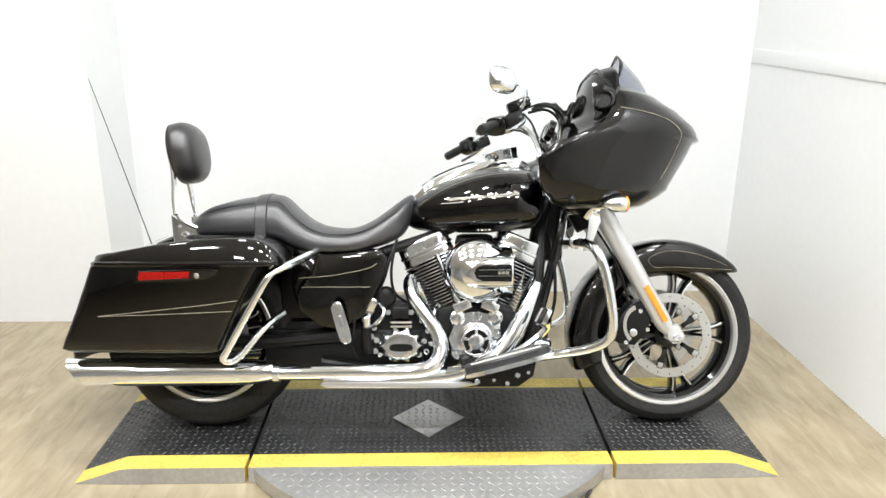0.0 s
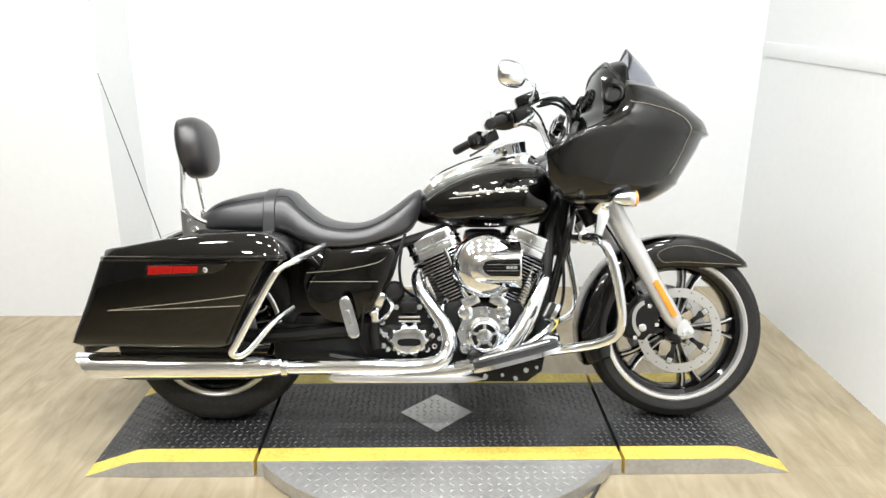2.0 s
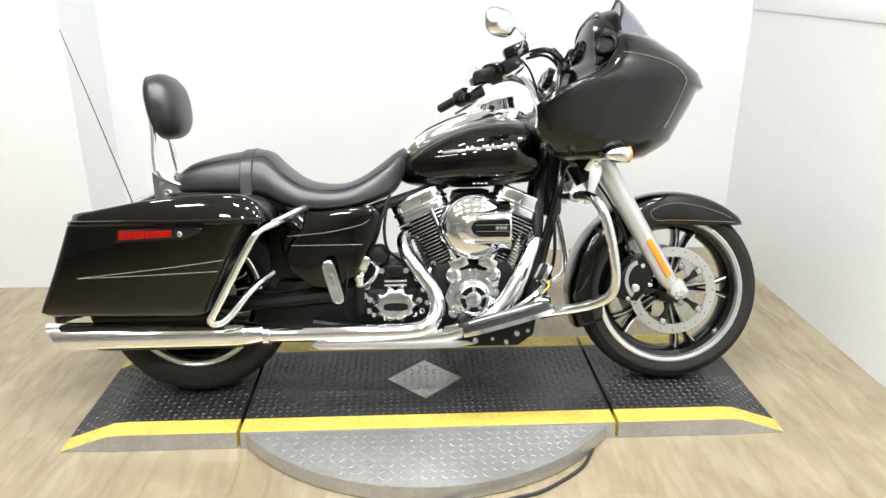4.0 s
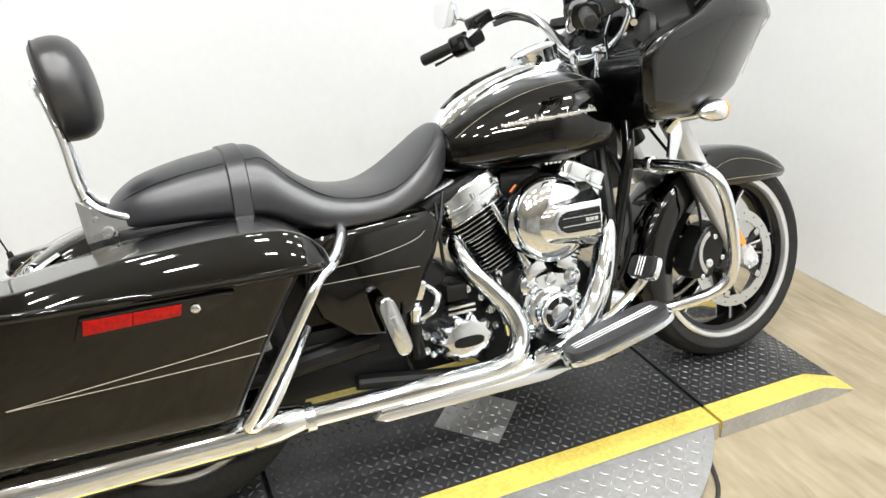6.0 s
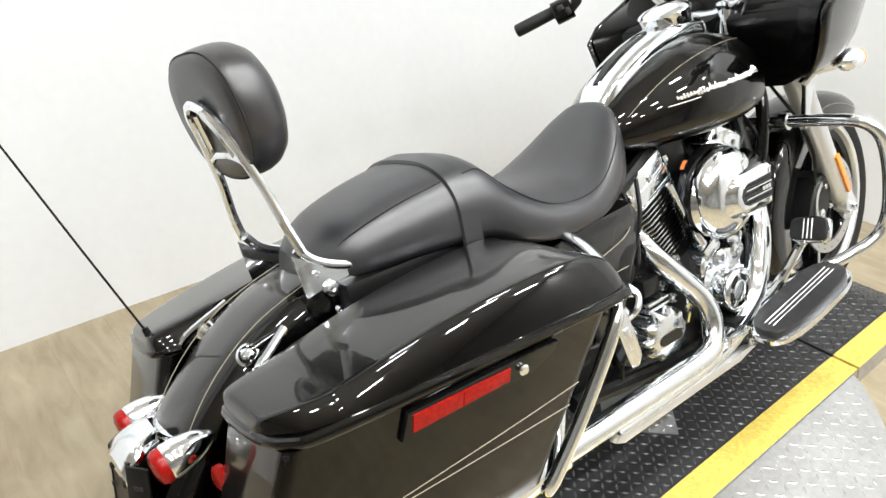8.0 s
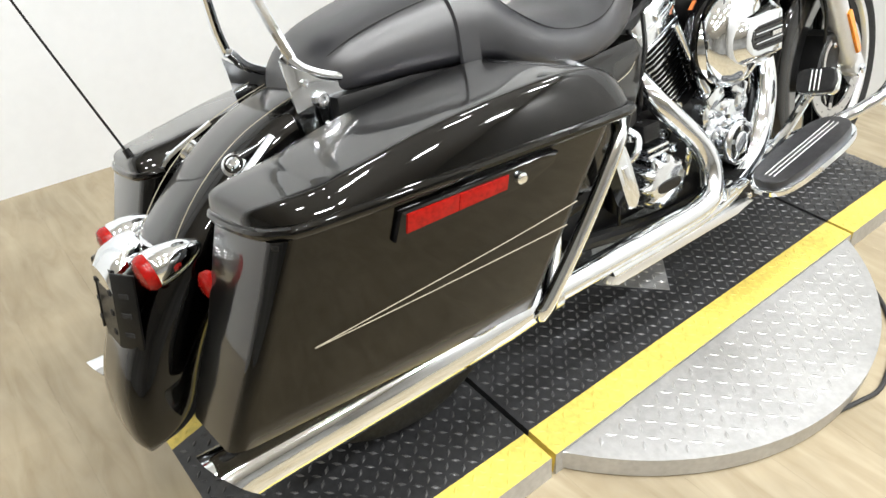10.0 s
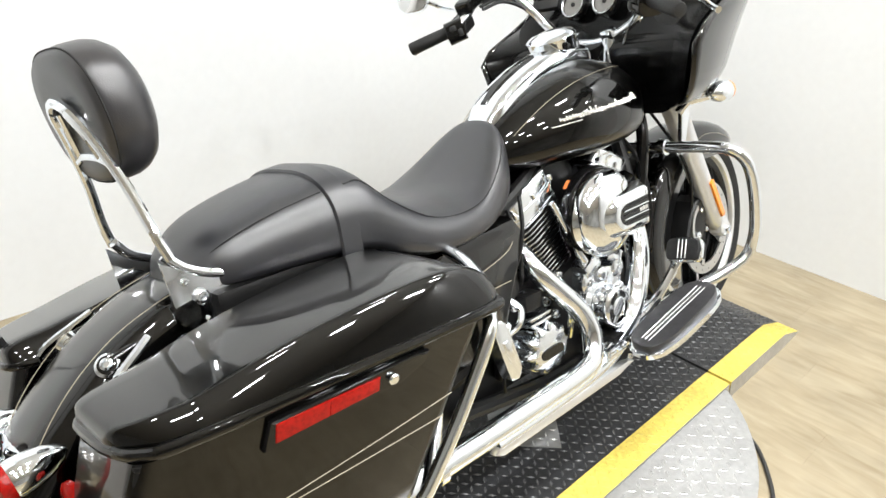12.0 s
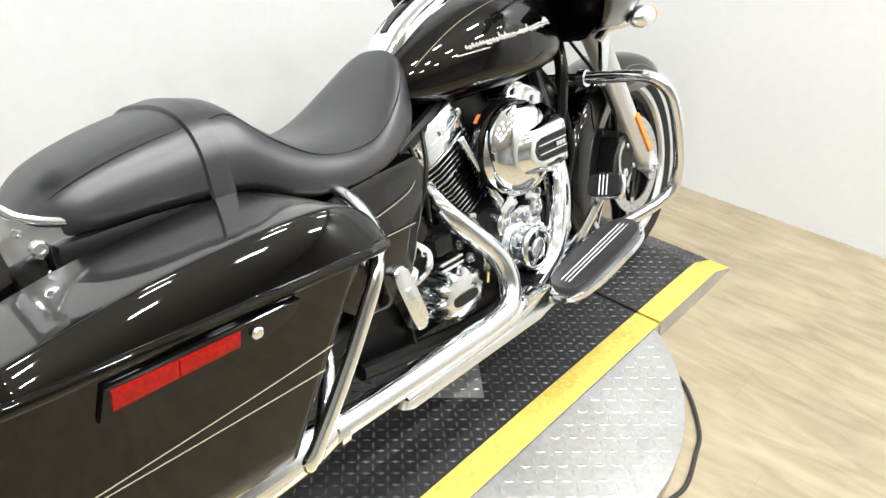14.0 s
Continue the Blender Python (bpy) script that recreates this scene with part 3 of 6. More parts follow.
# console along the tank's crown, with the filler door
bm = bmesh.new()
rows = []
for x, z, w, h in spline([(0.700, 0.792, 0.030, 0.010), (0.76, 0.848, 0.048, 0.016), (0.85, 0.893, 0.052, 0.018), (0.95, 0.925, 0.055, 0.018), (1.03, 0.938, 0.060, 0.018), (1.09, 0.936, 0.058, 0.018), (1.13, 0.918, 0.045, 0.014)], 26):
    rows.append([(x, w * u, z + h * v) for u, v in ((-1, -1.6), (-1, -0.2), (-0.92, 0.35), (-0.7, 0.72), (-0.3, 0.92), (0.3, 0.92), (0.7, 0.72), (0.92, 0.35), (1, -0.2), (1, -1.6))])
loft(bm, rows)
console = part("tank_console", bm, CHROME, bike, "chrome tank console", 50)
bm = bmesh.new()
rows = []
for x, z in ((0.745, 0.853), (0.79, 0.886), (0.85, 0.914), (0.91, 0.9345), (0.935, 0.941)):
    w = 0.010 if x in (0.745, 0.935) else 0.014
    rows.append([(x, w * u, z + v) for u, v in ((-1, -0.004), (-0.8, 0.0015), (0.8, 0.0015), (1, -0.004))])
loft(bm, rows)
part("console_insert", bm, GLOSS, console, "dark console insert")
bm = bmesh.new()
lathe(bm, [(0.060, -0.060), (0.061, -0.020), (0.064, -0.006), (0.065, 0.002), (0.061, 0.007), (0.050, 0.012), (0.028, 0.016), (0.004, 0.018)], (1.028, 0.004, 0.975), (-0.26, 0, 1), 44)
part("filler_door", bm, CHROME, console, "round chrome filler door")
bm = bmesh.new()
lathe(bm, [(0.009, 0.0), (0.009, 0.005), (0.004, 0.006)], (1.008, -0.056, 0.950), (-0.3, -1, 0.1), 16)
part("key_slot", bm, GLOSS, console, "small black lock")

# ---- seat ----
SEAT = [(-0.075, 0.700, 0.676, 0.050), (-0.05, 0.735, 0.672, 0.095), (0.0, 0.772, 0.670, 0.128), (0.08, 0.797, 0.668, 0.146), (0.16, 0.812, 0.664, 0.155), (0.225, 0.819, 0.658, 0.162), (0.262, 0.811, 0.650, 0.168), (0.31, 0.765, 0.628, 0.178), (0.37, 0.722, 0.613, 0.190), (0.44, 0.703, 0.611, 0.195), (0.51, 0.703, 0.616, 0.188), (0.57, 0.727, 0.628, 0.172), (0.63, 0.768, 0.648, 0.148), (0.675, 0.803, 0.675, 0.118), (0.705, 0.820, 0.72, 0.085), (0.718, 0.815, 0.76, 0.055)]


def seat_ring(x, zt, zb, w, n=36):
    out = []
    zm = zb + (zt - zb) * 0.30
    for k in range(n):
        t = 2 * math.pi * k / n
        c, s = math.cos(t), math.sin(t)
        if s >= 0:
            out.append((x, w * math.copysign(abs(c) ** 0.72, c), zm + (zt - zm) * s ** 0.80))
        else:
            out.append((x, w * math.copysign(abs(c) ** 0.35, c), zm + (zb - zm) * abs(s) ** 0.5))
    return out


def seat_at(x, share, lift=0.001):
    rows = spline(SEAT, 500)
    r = rows[int(np.argmin(abs(rows[:, 0] - x)))]
    zm = r[2] + (r[1] - r[2]) * 0.30
    t = share * math.pi / 2
    return Vector((x, -((r[3] + lift) * math.cos(t) ** 0.72), zm + (r[1] + lift - zm) * math.sin(t) ** 0.80))


bm = bmesh.new()
loft(bm, [seat_ring(*r) for r in spline(SEAT, 64)])
seat = part("seat", bm, VINYL, bike, "black vinyl two-up seat with a stitched strap", 70)
bm = bmesh.new()
rows = []
for x in (0.178, 0.181, 0.217, 0.220):
    lift = 0.0005 if x in (0.178, 0.220) else 0.005
    half = [seat_at(x, s, lift) for s in np.linspace(0, 1, 14)]
    rows.append([Vector((p.x, p.y, 0.645 if i == 0 else p.z)) for i, p in enumerate(half)] + [Vector((p.x, -p.y, p.z)) for p in half[-2::-1]])
loft(bm, rows, closed=False)
part("seat_strap", bm, VINYL, seat, "black strap across the seat", 50)
for sgn in (1, -1):
    for pts in ([(-0.055, 0.34), (0.0, 0.40), (0.08, 0.44), (0.175, 0.46)], [(0.222, 0.46), (0.26, 0.50), (0.31, 0.44), (0.38, 0.37), (0.46, 0.35), (0.55, 0.34), (0.64, 0.36), (0.70, 0.38)]):
        bm = bmesh.new()
        tube(bm, [seat_at(x, s, 0.0003) for x, s in pts], 0.0014, 5, 30)
        if sgn < 0:
            mirrored(bm)
        part("seam", bm, STITCH, seat, "stitched seam")

# ---- backrest on its upright bars ----
def tuck(bm, s):
    """Draws a mounting piece in against the fender, on the right (1) or the left (-1)."""
    bmesh.ops.scale(bm, vec=(1, 0.84 * s, 1), verts=bm.verts)


backrest = new("backrest")
backrest.parent = bike
backrest["label"] = "padded black backrest on chrome bars"
PAD_C, PAD_N = Vector((-0.092, 0.030, 0.972)), Vector((0.987, 0, 0.16)).normalized()
bm = bmesh.new()
up = Vector((-0.16, 0, 0.987)).normalized()
rows = []
for d, a in ((-0.048, 0.60), (-0.046, 0.88), (-0.038, 0.965), (-0.020, 1.0), (0.000, 1.0), (0.016, 0.965), (0.032, 0.87), (0.045, 0.70), (0.053, 0.45), (0.056, 0.15)):
    ring = []
    for k in range(36):
        t = 2 * math.pi * k / 36
        c, s = math.cos(t), math.sin(t)
        hy = (0.136 if s > 0 else 0.136 - 0.018 * abs(s)) * math.copysign(abs(c) ** 0.72, c)
        hz = 0.108 * math.copysign(abs(s) ** 0.80, s)
        ring.append(PAD_C + PAD_N * d + Vector((0, hy * a, 0)) + up * hz * a)
    rows.append(ring)
loft(bm, rows)
part("pad", bm, VINYL, backrest, "black vinyl pad", 70)
bm = bmesh.new()
ring = [PAD_C + PAD_N * -0.037 + (Vector((0, (0.136 if math.sin(t) > 0 else 0.136 - 0.018 * abs(math.sin(t))) * math.copysign(abs(math.cos(t)) ** 0.72, math.cos(t)), 0)) + up * 0.108 * math.copysign(abs(math.sin(t)) ** 0.80, math.sin(t))) * 0.968 for t in np.linspace(0, 2 * math.pi, 41)]
tube(bm, ring, 0.0018, 5, 90)
part("piping", bm, STITCH, backrest, "seam round the pad")
bm = bmesh.new()
ARCH = [(-0.098, -0.118, 0.745), (-0.108, -0.108, 0.79), (-0.118, -0.085, 0.86), (-0.135, -0.062, 0.93), (-0.150, -0.040, 0.975), (-0.157, 0.0, 0.992)]
tube(bm, [(x, y + (z - 0.745) * 0.10, z) for x, y, z in ARCH + [(x, -y, z) for x, y, z in ARCH[-2::-1]]], 0.0085, 10, 70)
part("upright_bar", bm, CHROME, backrest, "bent chrome upright bar")
bm = bmesh.new()
tube(bm, [(-0.125, -0.057, 0.895), (-0.128, -0.019, 0.905), (-0.13, 0.016, 0.907), (-0.128, 0.051, 0.905), (-0.125, 0.087, 0.895)], 0.007, 8, 24)
tube(bm, [(-0.150, 0.008, 0.975), (-0.14, -0.020, 0.94), (-0.13, -0.028, 0.905)], 0.005, 8, 10)
tube(bm, [(-0.150, 0.038, 0.975), (-0.14, 0.047, 0.94), (-0.13, 0.055, 0.905)], 0.005, 8, 10)
part("cross_bar", bm, CHROME, backrest, "chrome cross bar")
for s in (1, -1):
    bm = bmesh.new()
    tube(bm, [(-0.102, -0.120, 0.752), (-0.075, -0.126, 0.722), (-0.02, -0.132, 0.699), (0.05, -0.136, 0.690), (0.125, -0.140, 0.697)], [0.009, 0.009, 0.008, 0.008, 0.007], 10, 26)
    tuck(bm, s)
    part("side_arm", bm, CHROME, backrest, "chrome side arm")
    bm = bmesh.new()
    slab(bm, [(-0.115, 0.745), (-0.085, 0.722), (-0.01, 0.692), (0.055, 0.684), (-0.028, 0.628), (-0.05, 0.605), (-0.085, 0.608), (-0.105, 0.635)], 0.006, side_pose(0, -0.128, 0), 0.0015)
    tuck(bm, s)
    part("side_plate", bm, CHROME, backrest, "polished mounting plate")
    for bx, bz, br, bh in ((-0.065, 0.675, 0.013, 0.012), (-0.085, 0.705, 0.006, 0.008), (-0.06, 0.635, 0.006, 0.008)):
        bm = bmesh.new()
        bolt(bm, bx, -0.134, bz, br, bh)
        tuck(bm, s)
        part("plate_bolt", bm, CHROME_WORN, backrest, "chrome bolt")
    bm = bmesh.new()
    tube(bm, [(-0.06, -0.120, 0.645), (-0.11, -0.112, 0.642), (-0.17, -0.110, 0.630), (-0.212, -0.108, 0.618)], [0.008, 0.007, 0.008, 0.012], 10, 18)
    tuck(bm, s)
    part("docking_strut", bm, GLOSS, backrest, "black docking strut")
    for rings, mat in (([(0.019, -0.012), (0.019, 0.004), (0.015, 0.007)], CHROME), ([(0.015, 0.002), (0.0145, 0.0075), (0.010, 0.0085)], GLOSS), ([(0.010, 0.004), (0.0095, 0.012), (0.006, 0.014), (0.004, 0.010)], CHROME)):
        bm = bmesh.new()
        lathe(bm, rings, (-0.216, -0.110, 0.616), (-0.35, -0.75, 0.55), 20)
        tuck(bm, s)
        part("docking_washer", bm, mat, backrest, "round docking washer")

# ---- saddlebags ----
BAG = [(0.318, -0.384, 0.088, -0.322, -0.165), (0.330, -0.402, 0.114, -0.342, -0.150), (0.36, -0.390, 0.126, -0.349, -0.147), (0.45, -0.348, 0.172, -0.366, -0.155), (0.53, -0.315, 0.214, -0.380, -0.150), (0.594, -0.290, 0.252, -0.389, -0.148)]


def round_rect(x0, x1, y0, y1, z, r=0.032, n=7, r_rear=0.028):
    """A rounded rectangle, rounder at its rear outer corner."""
    out = []
    for cx, cy, a0, r in ((x1 - r, y1 - r, 0, r), (x0 + r, y1 - r, 90, r), (x0 + r_rear, y0 + r_rear, 180, r_rear), (x1 - r, y0 + r, 270, r)):
        for k in range(n):
            a = radians(a0 + 90 * k / (n - 1))
            out.append((cx + r * math.cos(a), cy + r * math.sin(a), z))
    return out


def bag_side(x, z, out=0.0015):
    """The bag's outer face at height z."""
    for a, b in zip(BAG, BAG[1:]):
        if a[0] <= z <= b[0]:
            f = (z - a[0]) / (b[0] - a[0])
            return (x, a[3] + (b[3] - a[3]) * f - out, z)
    return (x, BAG[-1][3] - out, z)


LID = [(-0.298, 0.604, -0.312, -0.190), (-0.2955, 0.618, -0.325, -0.178), (-0.287, 0.627, -0.342, -0.160), (-0.258, 0.633, -0.368, -0.150), (-0.215, 0.638, -0.386, -0.147), (-0.187, 0.643, -0.390, -0.147), (-0.05, 0.667, -0.391, -0.147), (0.09, 0.680, -0.391, -0.147), (0.20, 0.682, -0.391, -0.147), (0.255, 0.671, -0.388, -0.148), (0.290, 0.648, -0.378, -0.155), (0.312, 0.624, -0.355, -0.175), (0.322, 0.606, -0.315, -0.21)]


def saddlebag(s):
    def flip(bm):
        for v in bm.verts:
            v.co.z -= 0.016
            if v.co.y < -0.15:
                v.co.y = -0.15 + (v.co.y + 0.15) * (1 + 0.45 * (v.co.x - 0.03))
        return bm if s > 0 else mirrored(bm)
    bm = bmesh.new()
    rows = []
    for k, (z, x0, x1, yo, yi) in enumerate(BAG):
        rows.append(round_rect(x0, x1, yo, yi, z, 0.030))
    loft(bm, rows)
    bag = part("saddlebag", flip(bm), PAINT, bike, "hard black saddlebag with pinstripes and a red reflector", 50)
    bm = bmesh.new()
    rows = []
    for x, zc, yo, yi in spline(LID, 48):
        zb = 0.5965 + max(0, (x + 0.1)) * 0.012
        hw, hz = (yi - yo), max(zc - zb, 0.004)
        sec = [(0.0, 0.0), (0.008, 0.13), (0.022, 0.34), (0.046, 0.61), (0.078, 0.855), (0.091, 0.93), (0.102, 0.968), (0.118, 0.988), (0.145, 0.997), (0.25, 1.0), (0.40, 1.0), (0.56, 1.0), (0.72, 0.995), (0.84, 0.975), (0.91, 1.10), (0.955, 0.66), (0.99, 0.35), (1.0, 0.0)]
        rows.append([(x, yo + hw * u, zb + hz * v + (0.008 * min(u - 0.145, 0.70) / 0.70 if 0.145 < u < 0.90 else 0.0) * min(1.0, hz / 0.035)) for u, v in sec])
    loft(bm, rows)
    part("lid", flip(bm), PAINT, bag, "rounded black saddlebag lid", 60)
    # a dark seam gasket and the moulded ridge below it
    bm = bmesh.new()
    tube(bm, [(-0.291, -0.20, 0.5955), (-0.290, -0.325, 0.5955), (-0.272, -0.372, 0.5955), (-0.225, -0.390, 0.5955), (0.0, -0.390, 0.596), (0.25, -0.390, 0.599), (0.292, -0.36, 0.600)], 0.0025, 6, 60)
    part("lid_seam", flip(bm), GAP, bag, "dark lid seam")
    bm = bmesh.new()
    tube(bm, [(-0.250, -0.150, 0.6005), (-0.288, -0.170, 0.6005), (-0.296, -0.22, 0.6005), (-0.294, -0.315, 0.6005), (-0.276, -0.370, 0.6005), (-0.225, -0.3905, 0.6005), (0.0, -0.3915, 0.6015), (0.25, -0.3905, 0.604), (0.296, -0.372, 0.605)], 0.0085, 10, 80)
    part("lid_lip", flip(bm), PAINT, bag, "rolled lid edge")
    bm = bmesh.new()
    tube(bm, [(-0.272, -0.360, 0.588), (-0.284, -0.370, 0.587), (-0.280, -0.378, 0.586)], 0.006, 8, 10)
    part("lid_hinge", flip(bm), BLACK, bag, "small black hinge")
    # reflector in its dark bezel
    bm = bmesh.new()
    lo, hi = Vector(bag_side(0, 0.545)), Vector(bag_side(0, 0.590))
    tilt = math.degrees(math.atan2(hi.y - lo.y, hi.z - lo.z))
    face = Matrix.Translation((0, (lo.y + hi.y) / 2, 0.5675)) @ Matrix.Rotation(radians(90 - tilt), 4, "X")
    slab(bm, [(-0.142, -0.024), (0.075, -0.013), (0.118, 0.004), (0.128, 0.020), (0.10, 0.021), (-0.128, 0.016)], 0.010, face, 0.0045)
    bez = part("reflector_bezel", flip(bm), GLOSS, bag, "black reflector bezel")
    for k in range(2):
        bm = bmesh.new()
        x0, x1 = -0.126 + 0.08 * k, -0.047 + 0.08 * k
        slab(bm, [(x0, -0.0145 + 0.004 * k), (x1, -0.0105 + 0.004 * k), (x1 + 0.004, 0.0125 + 0.001 * k), (x0 + 0.004, 0.0115 + 0.001 * k)], 0.0045, face @ Matrix.Translation((0, 0, 0.0088)), 0.0015)
        part("red_reflector", flip(bm), RED, bag, "red reflector lens")
    bm = bmesh.new()
    lathe(bm, [(0.0085, 0), (0.0085, 0.006), (0.006, 0.0085), (0.002, 0.009)], face @ Vector((0.058, 0.002, 0.0085)), face.to_3x3() @ Vector((0, 0, 1)), 14)
    part("lock", flip(bm), CHROME, bag, "chrome lock button")
    for pts in ([(-0.268, 0.437), (-0.10, 0.455), (0.05, 0.472), (0.176, 0.489)], [(-0.268, 0.4365), (-0.10, 0.443), (0.05, 0.450), (0.158, 0.4555)]):
        bm = bmesh.new()
        tube(bm, [bag_side(x, z, 0.0002) for x, z in pts], 0.0009, 5, 16)
        part("pinstripe", flip(bm), STRIPE, bag, "thin gold pinstripe")
    bm = bmesh.new()
    slab(bm, [(-0.07, -0.02), (0.07, -0.02), (0.05, 0.012), (-0.05, 0.012)], 0.012, Matrix.Translation((0.02, -0.24, 0.318)))
    part("foot", flip(bm), BLACK, bag)
    return bag


for sgn in (1, -1):
    saddlebag(sgn)

# chrome guard loop round each saddlebag
GUARD = [(0.40, -0.16, 0.625), (0.375, -0.25, 0.610), (0.33, -0.345, 0.582), (0.288, -0.382, 0.562), (0.262, -0.395, 0.530), (0.195, -0.375, 0.415), (0.138, -0.350, 0.318), (0.121, -0.338, 0.288), (0.136, -0.322, 0.275), (0.168, -0.308, 0.294), (0.235, -0.27, 0.375), (0.285, -0.20, 0.415)]
both("saddlebag_guard", lambda bm: tube(bm, GUARD, 0.0125, 12, 80), CHROME, bike, "bent chrome saddlebag guard")

# ---- side covers and frame ----
def side_cover(bm):
    rows = []
    for y, g in ((-0.10, 1.0), (-0.155, 1.0), (-0.172, 0.97), (-0.178, 0.88)):
        pts = [(0.30, 0.60), (0.44, 0.617), (0.61, 0.628), (0.632, 0.60), (0.615, 0.53), (0.585, 0.475), (0.55, 0.40), (0.47, 0.352), (0.40, 0.365), (0.33, 0.42), (0.30, 0.5)]
        cx, cz = 0.46, 0.50
        rows.append([(cx + (x - cx) * g, y, cz + (z - cz) * g) for x, z in pts])
    loft(bm, rows)
    bmesh.ops.subdivide_edges(bm, edges=[e for e in bm.edges if e.calc_length() > 0.04], cuts=1, use_grid_fill=True, smooth=0.6)


covers = both("side_cover", side_cover, PAINT, bike, "black side cover with pinstripes", 40)
for s, cover in zip((1, -1), covers):
    for pts in ([(0.33, -0.180, 0.530), (0.45, -0.1825, 0.540), (0.56, -0.1815, 0.562), (0.60, -0.176, 0.585)], [(0.34, -0.1815, 0.500), (0.45, -0.1825, 0.500), (0.57, -0.1805, 0.500)]):
        bm = bmesh.new()
        tube(bm, pts, 0.0009, 5, 16)
        if s < 0:
            mirrored(bm)
        part("pinstripe", bm, STRIPE, cover, "thin gold pinstripe")
bm = bmesh.new()
for s in (1, -1):
    tube(bm, [(1.20, s * 0.03, 0.80), (1.17, s * 0.07, 0.70), (1.15, s * 0.12, 0.52), (1.12, s * 0.13, 0.33), (1.05, s * 0.13, 0.21), (0.75, s * 0.13, 0.19), (0.40, s * 0.13, 0.24)], 0.018, 10, 50)
    tube(bm, [(1.20, s * 0.03, 0.86), (0.9, s * 0.06, 0.72), (0.65, s * 0.10, 0.63), (0.45, s * 0.12, 0.58), (0.1, s * 0.13, 0.60)], 0.018, 10, 40)
part("frame", bm, BLACK, bike, "black tubular steel frame")
both("down_tube", lambda bm: tube(bm, [(1.238, -0.10, 0.77), (1.225, -0.118, 0.69), (1.205, -0.12, 0.60), (1.176, -0.12, 0.49), (1.132, -0.12, 0.33), (1.09, -0.12, 0.24)], 0.017, 12, 40), GLOSS, bike, "glossy black frame down-tube")
bm = bmesh.new()
tube(bm, [(1.34, 0, 0.70), (1.20, 0, 0.945)], 0.035, 16)
box(bm, (0.07, 0.10, 0.24), Matrix.Translation((1.215, 0, 0.70)), 0.02)
part("steering_head", bm, BLACK, bike, "black steering head")
bm = bmesh.new()
box(bm, (0.30, 0.20, 0.22), Matrix.Translation((0.40, 0, 0.49)), 0.03)
box(bm, (0.36, 0.19, 0.12), Matrix.Translation((0.45, -0.01, 0.32)), 0.025)
part("battery_box", bm, BLACK, bike, "black inner frame cover")
bm = bmesh.new()
for s in (1, -1):
    tube(bm, [(0.0, s * 0.125, 0.319), (0.2, s * 0.13, 0.31), (0.46, s * 0.11, 0.33)], [0.03, 0.024, 0.03], 10, 16)
part("swingarm", bm, BLACK, bike, "black swingarm")
bm = bmesh.new()
box(bm, (0.36, 0.27, 0.07), Matrix.Translation((0.13, 0.0, 0.642)), 0.012)
part("seat_base", bm, BLACK, bike, "black seat base")
bm = bmesh.new()
box(bm, (0.60, 0.23, 0.135), Matrix.Translation((0.50, 0.0, 0.285)), 0.025)
part("lower_frame_cover", bm, BLACK, bike, "black lower frame cover")
both("shock_absorber", lambda bm: tube(bm, [(0.02, -0.15, 0.33), (0.10, -0.145, 0.58)], 0.026, 14), BLACK, bike, "black rear shock absorber")

# ---- front fork ----
FORK_TOP, FORK_LOW = Vector((1.232, -0.128, 1.00)), Vector((1.600, -0.128, 0.345))


def along(f, out=0.0):
    """A point on the right fork leg: 0 at its top, 1 at the axle."""
    p = FORK_TOP.lerp(FORK_LOW, f)
    return Vector((p.x, p.y + out, p.z))


both("fork_tube", lambda bm: tube(bm, [along(0.0), along(0.5)], 0.0255, 18), CHROME, bike, "polished fork tube")
for s, leg in zip((1, -1), both("fork_leg", lambda bm: tube(bm, [along(0.36), along(0.365), along(0.40), along(0.60), along(0.86), along(0.97), along(1.02)], [0.030, 0.035, 0.035, 0.033, 0.031, 0.029, 0.016], 20, 40), FORK, bike, "satin grey fork leg")):
    def lug(bm):
        a = along(1.0)
        slab(bm, [(-0.028, 0.03), (0.012, 0.035), (0.036, 0.0), (0.032, -0.026), (0.004, -0.034), (-0.024, -0.016)], 0.042, side_pose(AXLE_F - 0.005, -0.108, AXLE_Z + 0.01), 0.008)
        if s < 0:
            mirrored(bm)
        return bm
    part("axle_lug", lug(bmesh.new()), FORK, leg, "cast axle lug")
    bm = bmesh.new()
    bolt(bm, AXLE_F, -0.150, AXLE_Z, 0.014, 0.012)
    bolt(bm, AXLE_F - 0.012, -0.150, AXLE_Z - 0.016, 0.006, 0.006)
    bolt(bm, AXLE_F + 0.019, -0.150, AXLE_Z - 0.004, 0.006, 0.006)
    if s < 0:
        mirrored(bm)
    part("axle_nut", bm, CHROME_WORN, leg, "steel axle nut")
    d = (FORK_LOW - FORK_TOP).normalized()
    ang = math.degrees(math.atan2(d.z, d.x))
    bm = bmesh.new()
    c = along(0.885, -0.034)
    slab(bm, [(-0.068, -0.010), (0.068, -0.010), (0.072, 0.0), (0.068, 0.010), (-0.068, 0.010), (-0.072, 0.0)], 0.008, Matrix.Translation((c.x - 0.008, c.y + 0.004, c.z + 0.018)) @ Matrix.Rotation(radians(-ang), 4, "Y") @ Matrix.Rotation(radians(90), 4, "X"), 0.003)
    if s < 0:
        mirrored(bm)
    part("amber_reflector", bm, AMBER, leg, "amber fork reflector")
bm = bmesh.new()
for z, x in ((0.79, 1.350), (0.955, 1.257)):
    box(bm, (0.09, 0.34, 0.04), Matrix.Translation((x, 0, z)) @ pose(0, 0, 0, 0, -28, 0), 0.015)
part("fork_yoke", bm, BLACK, bike, "black fork yoke")


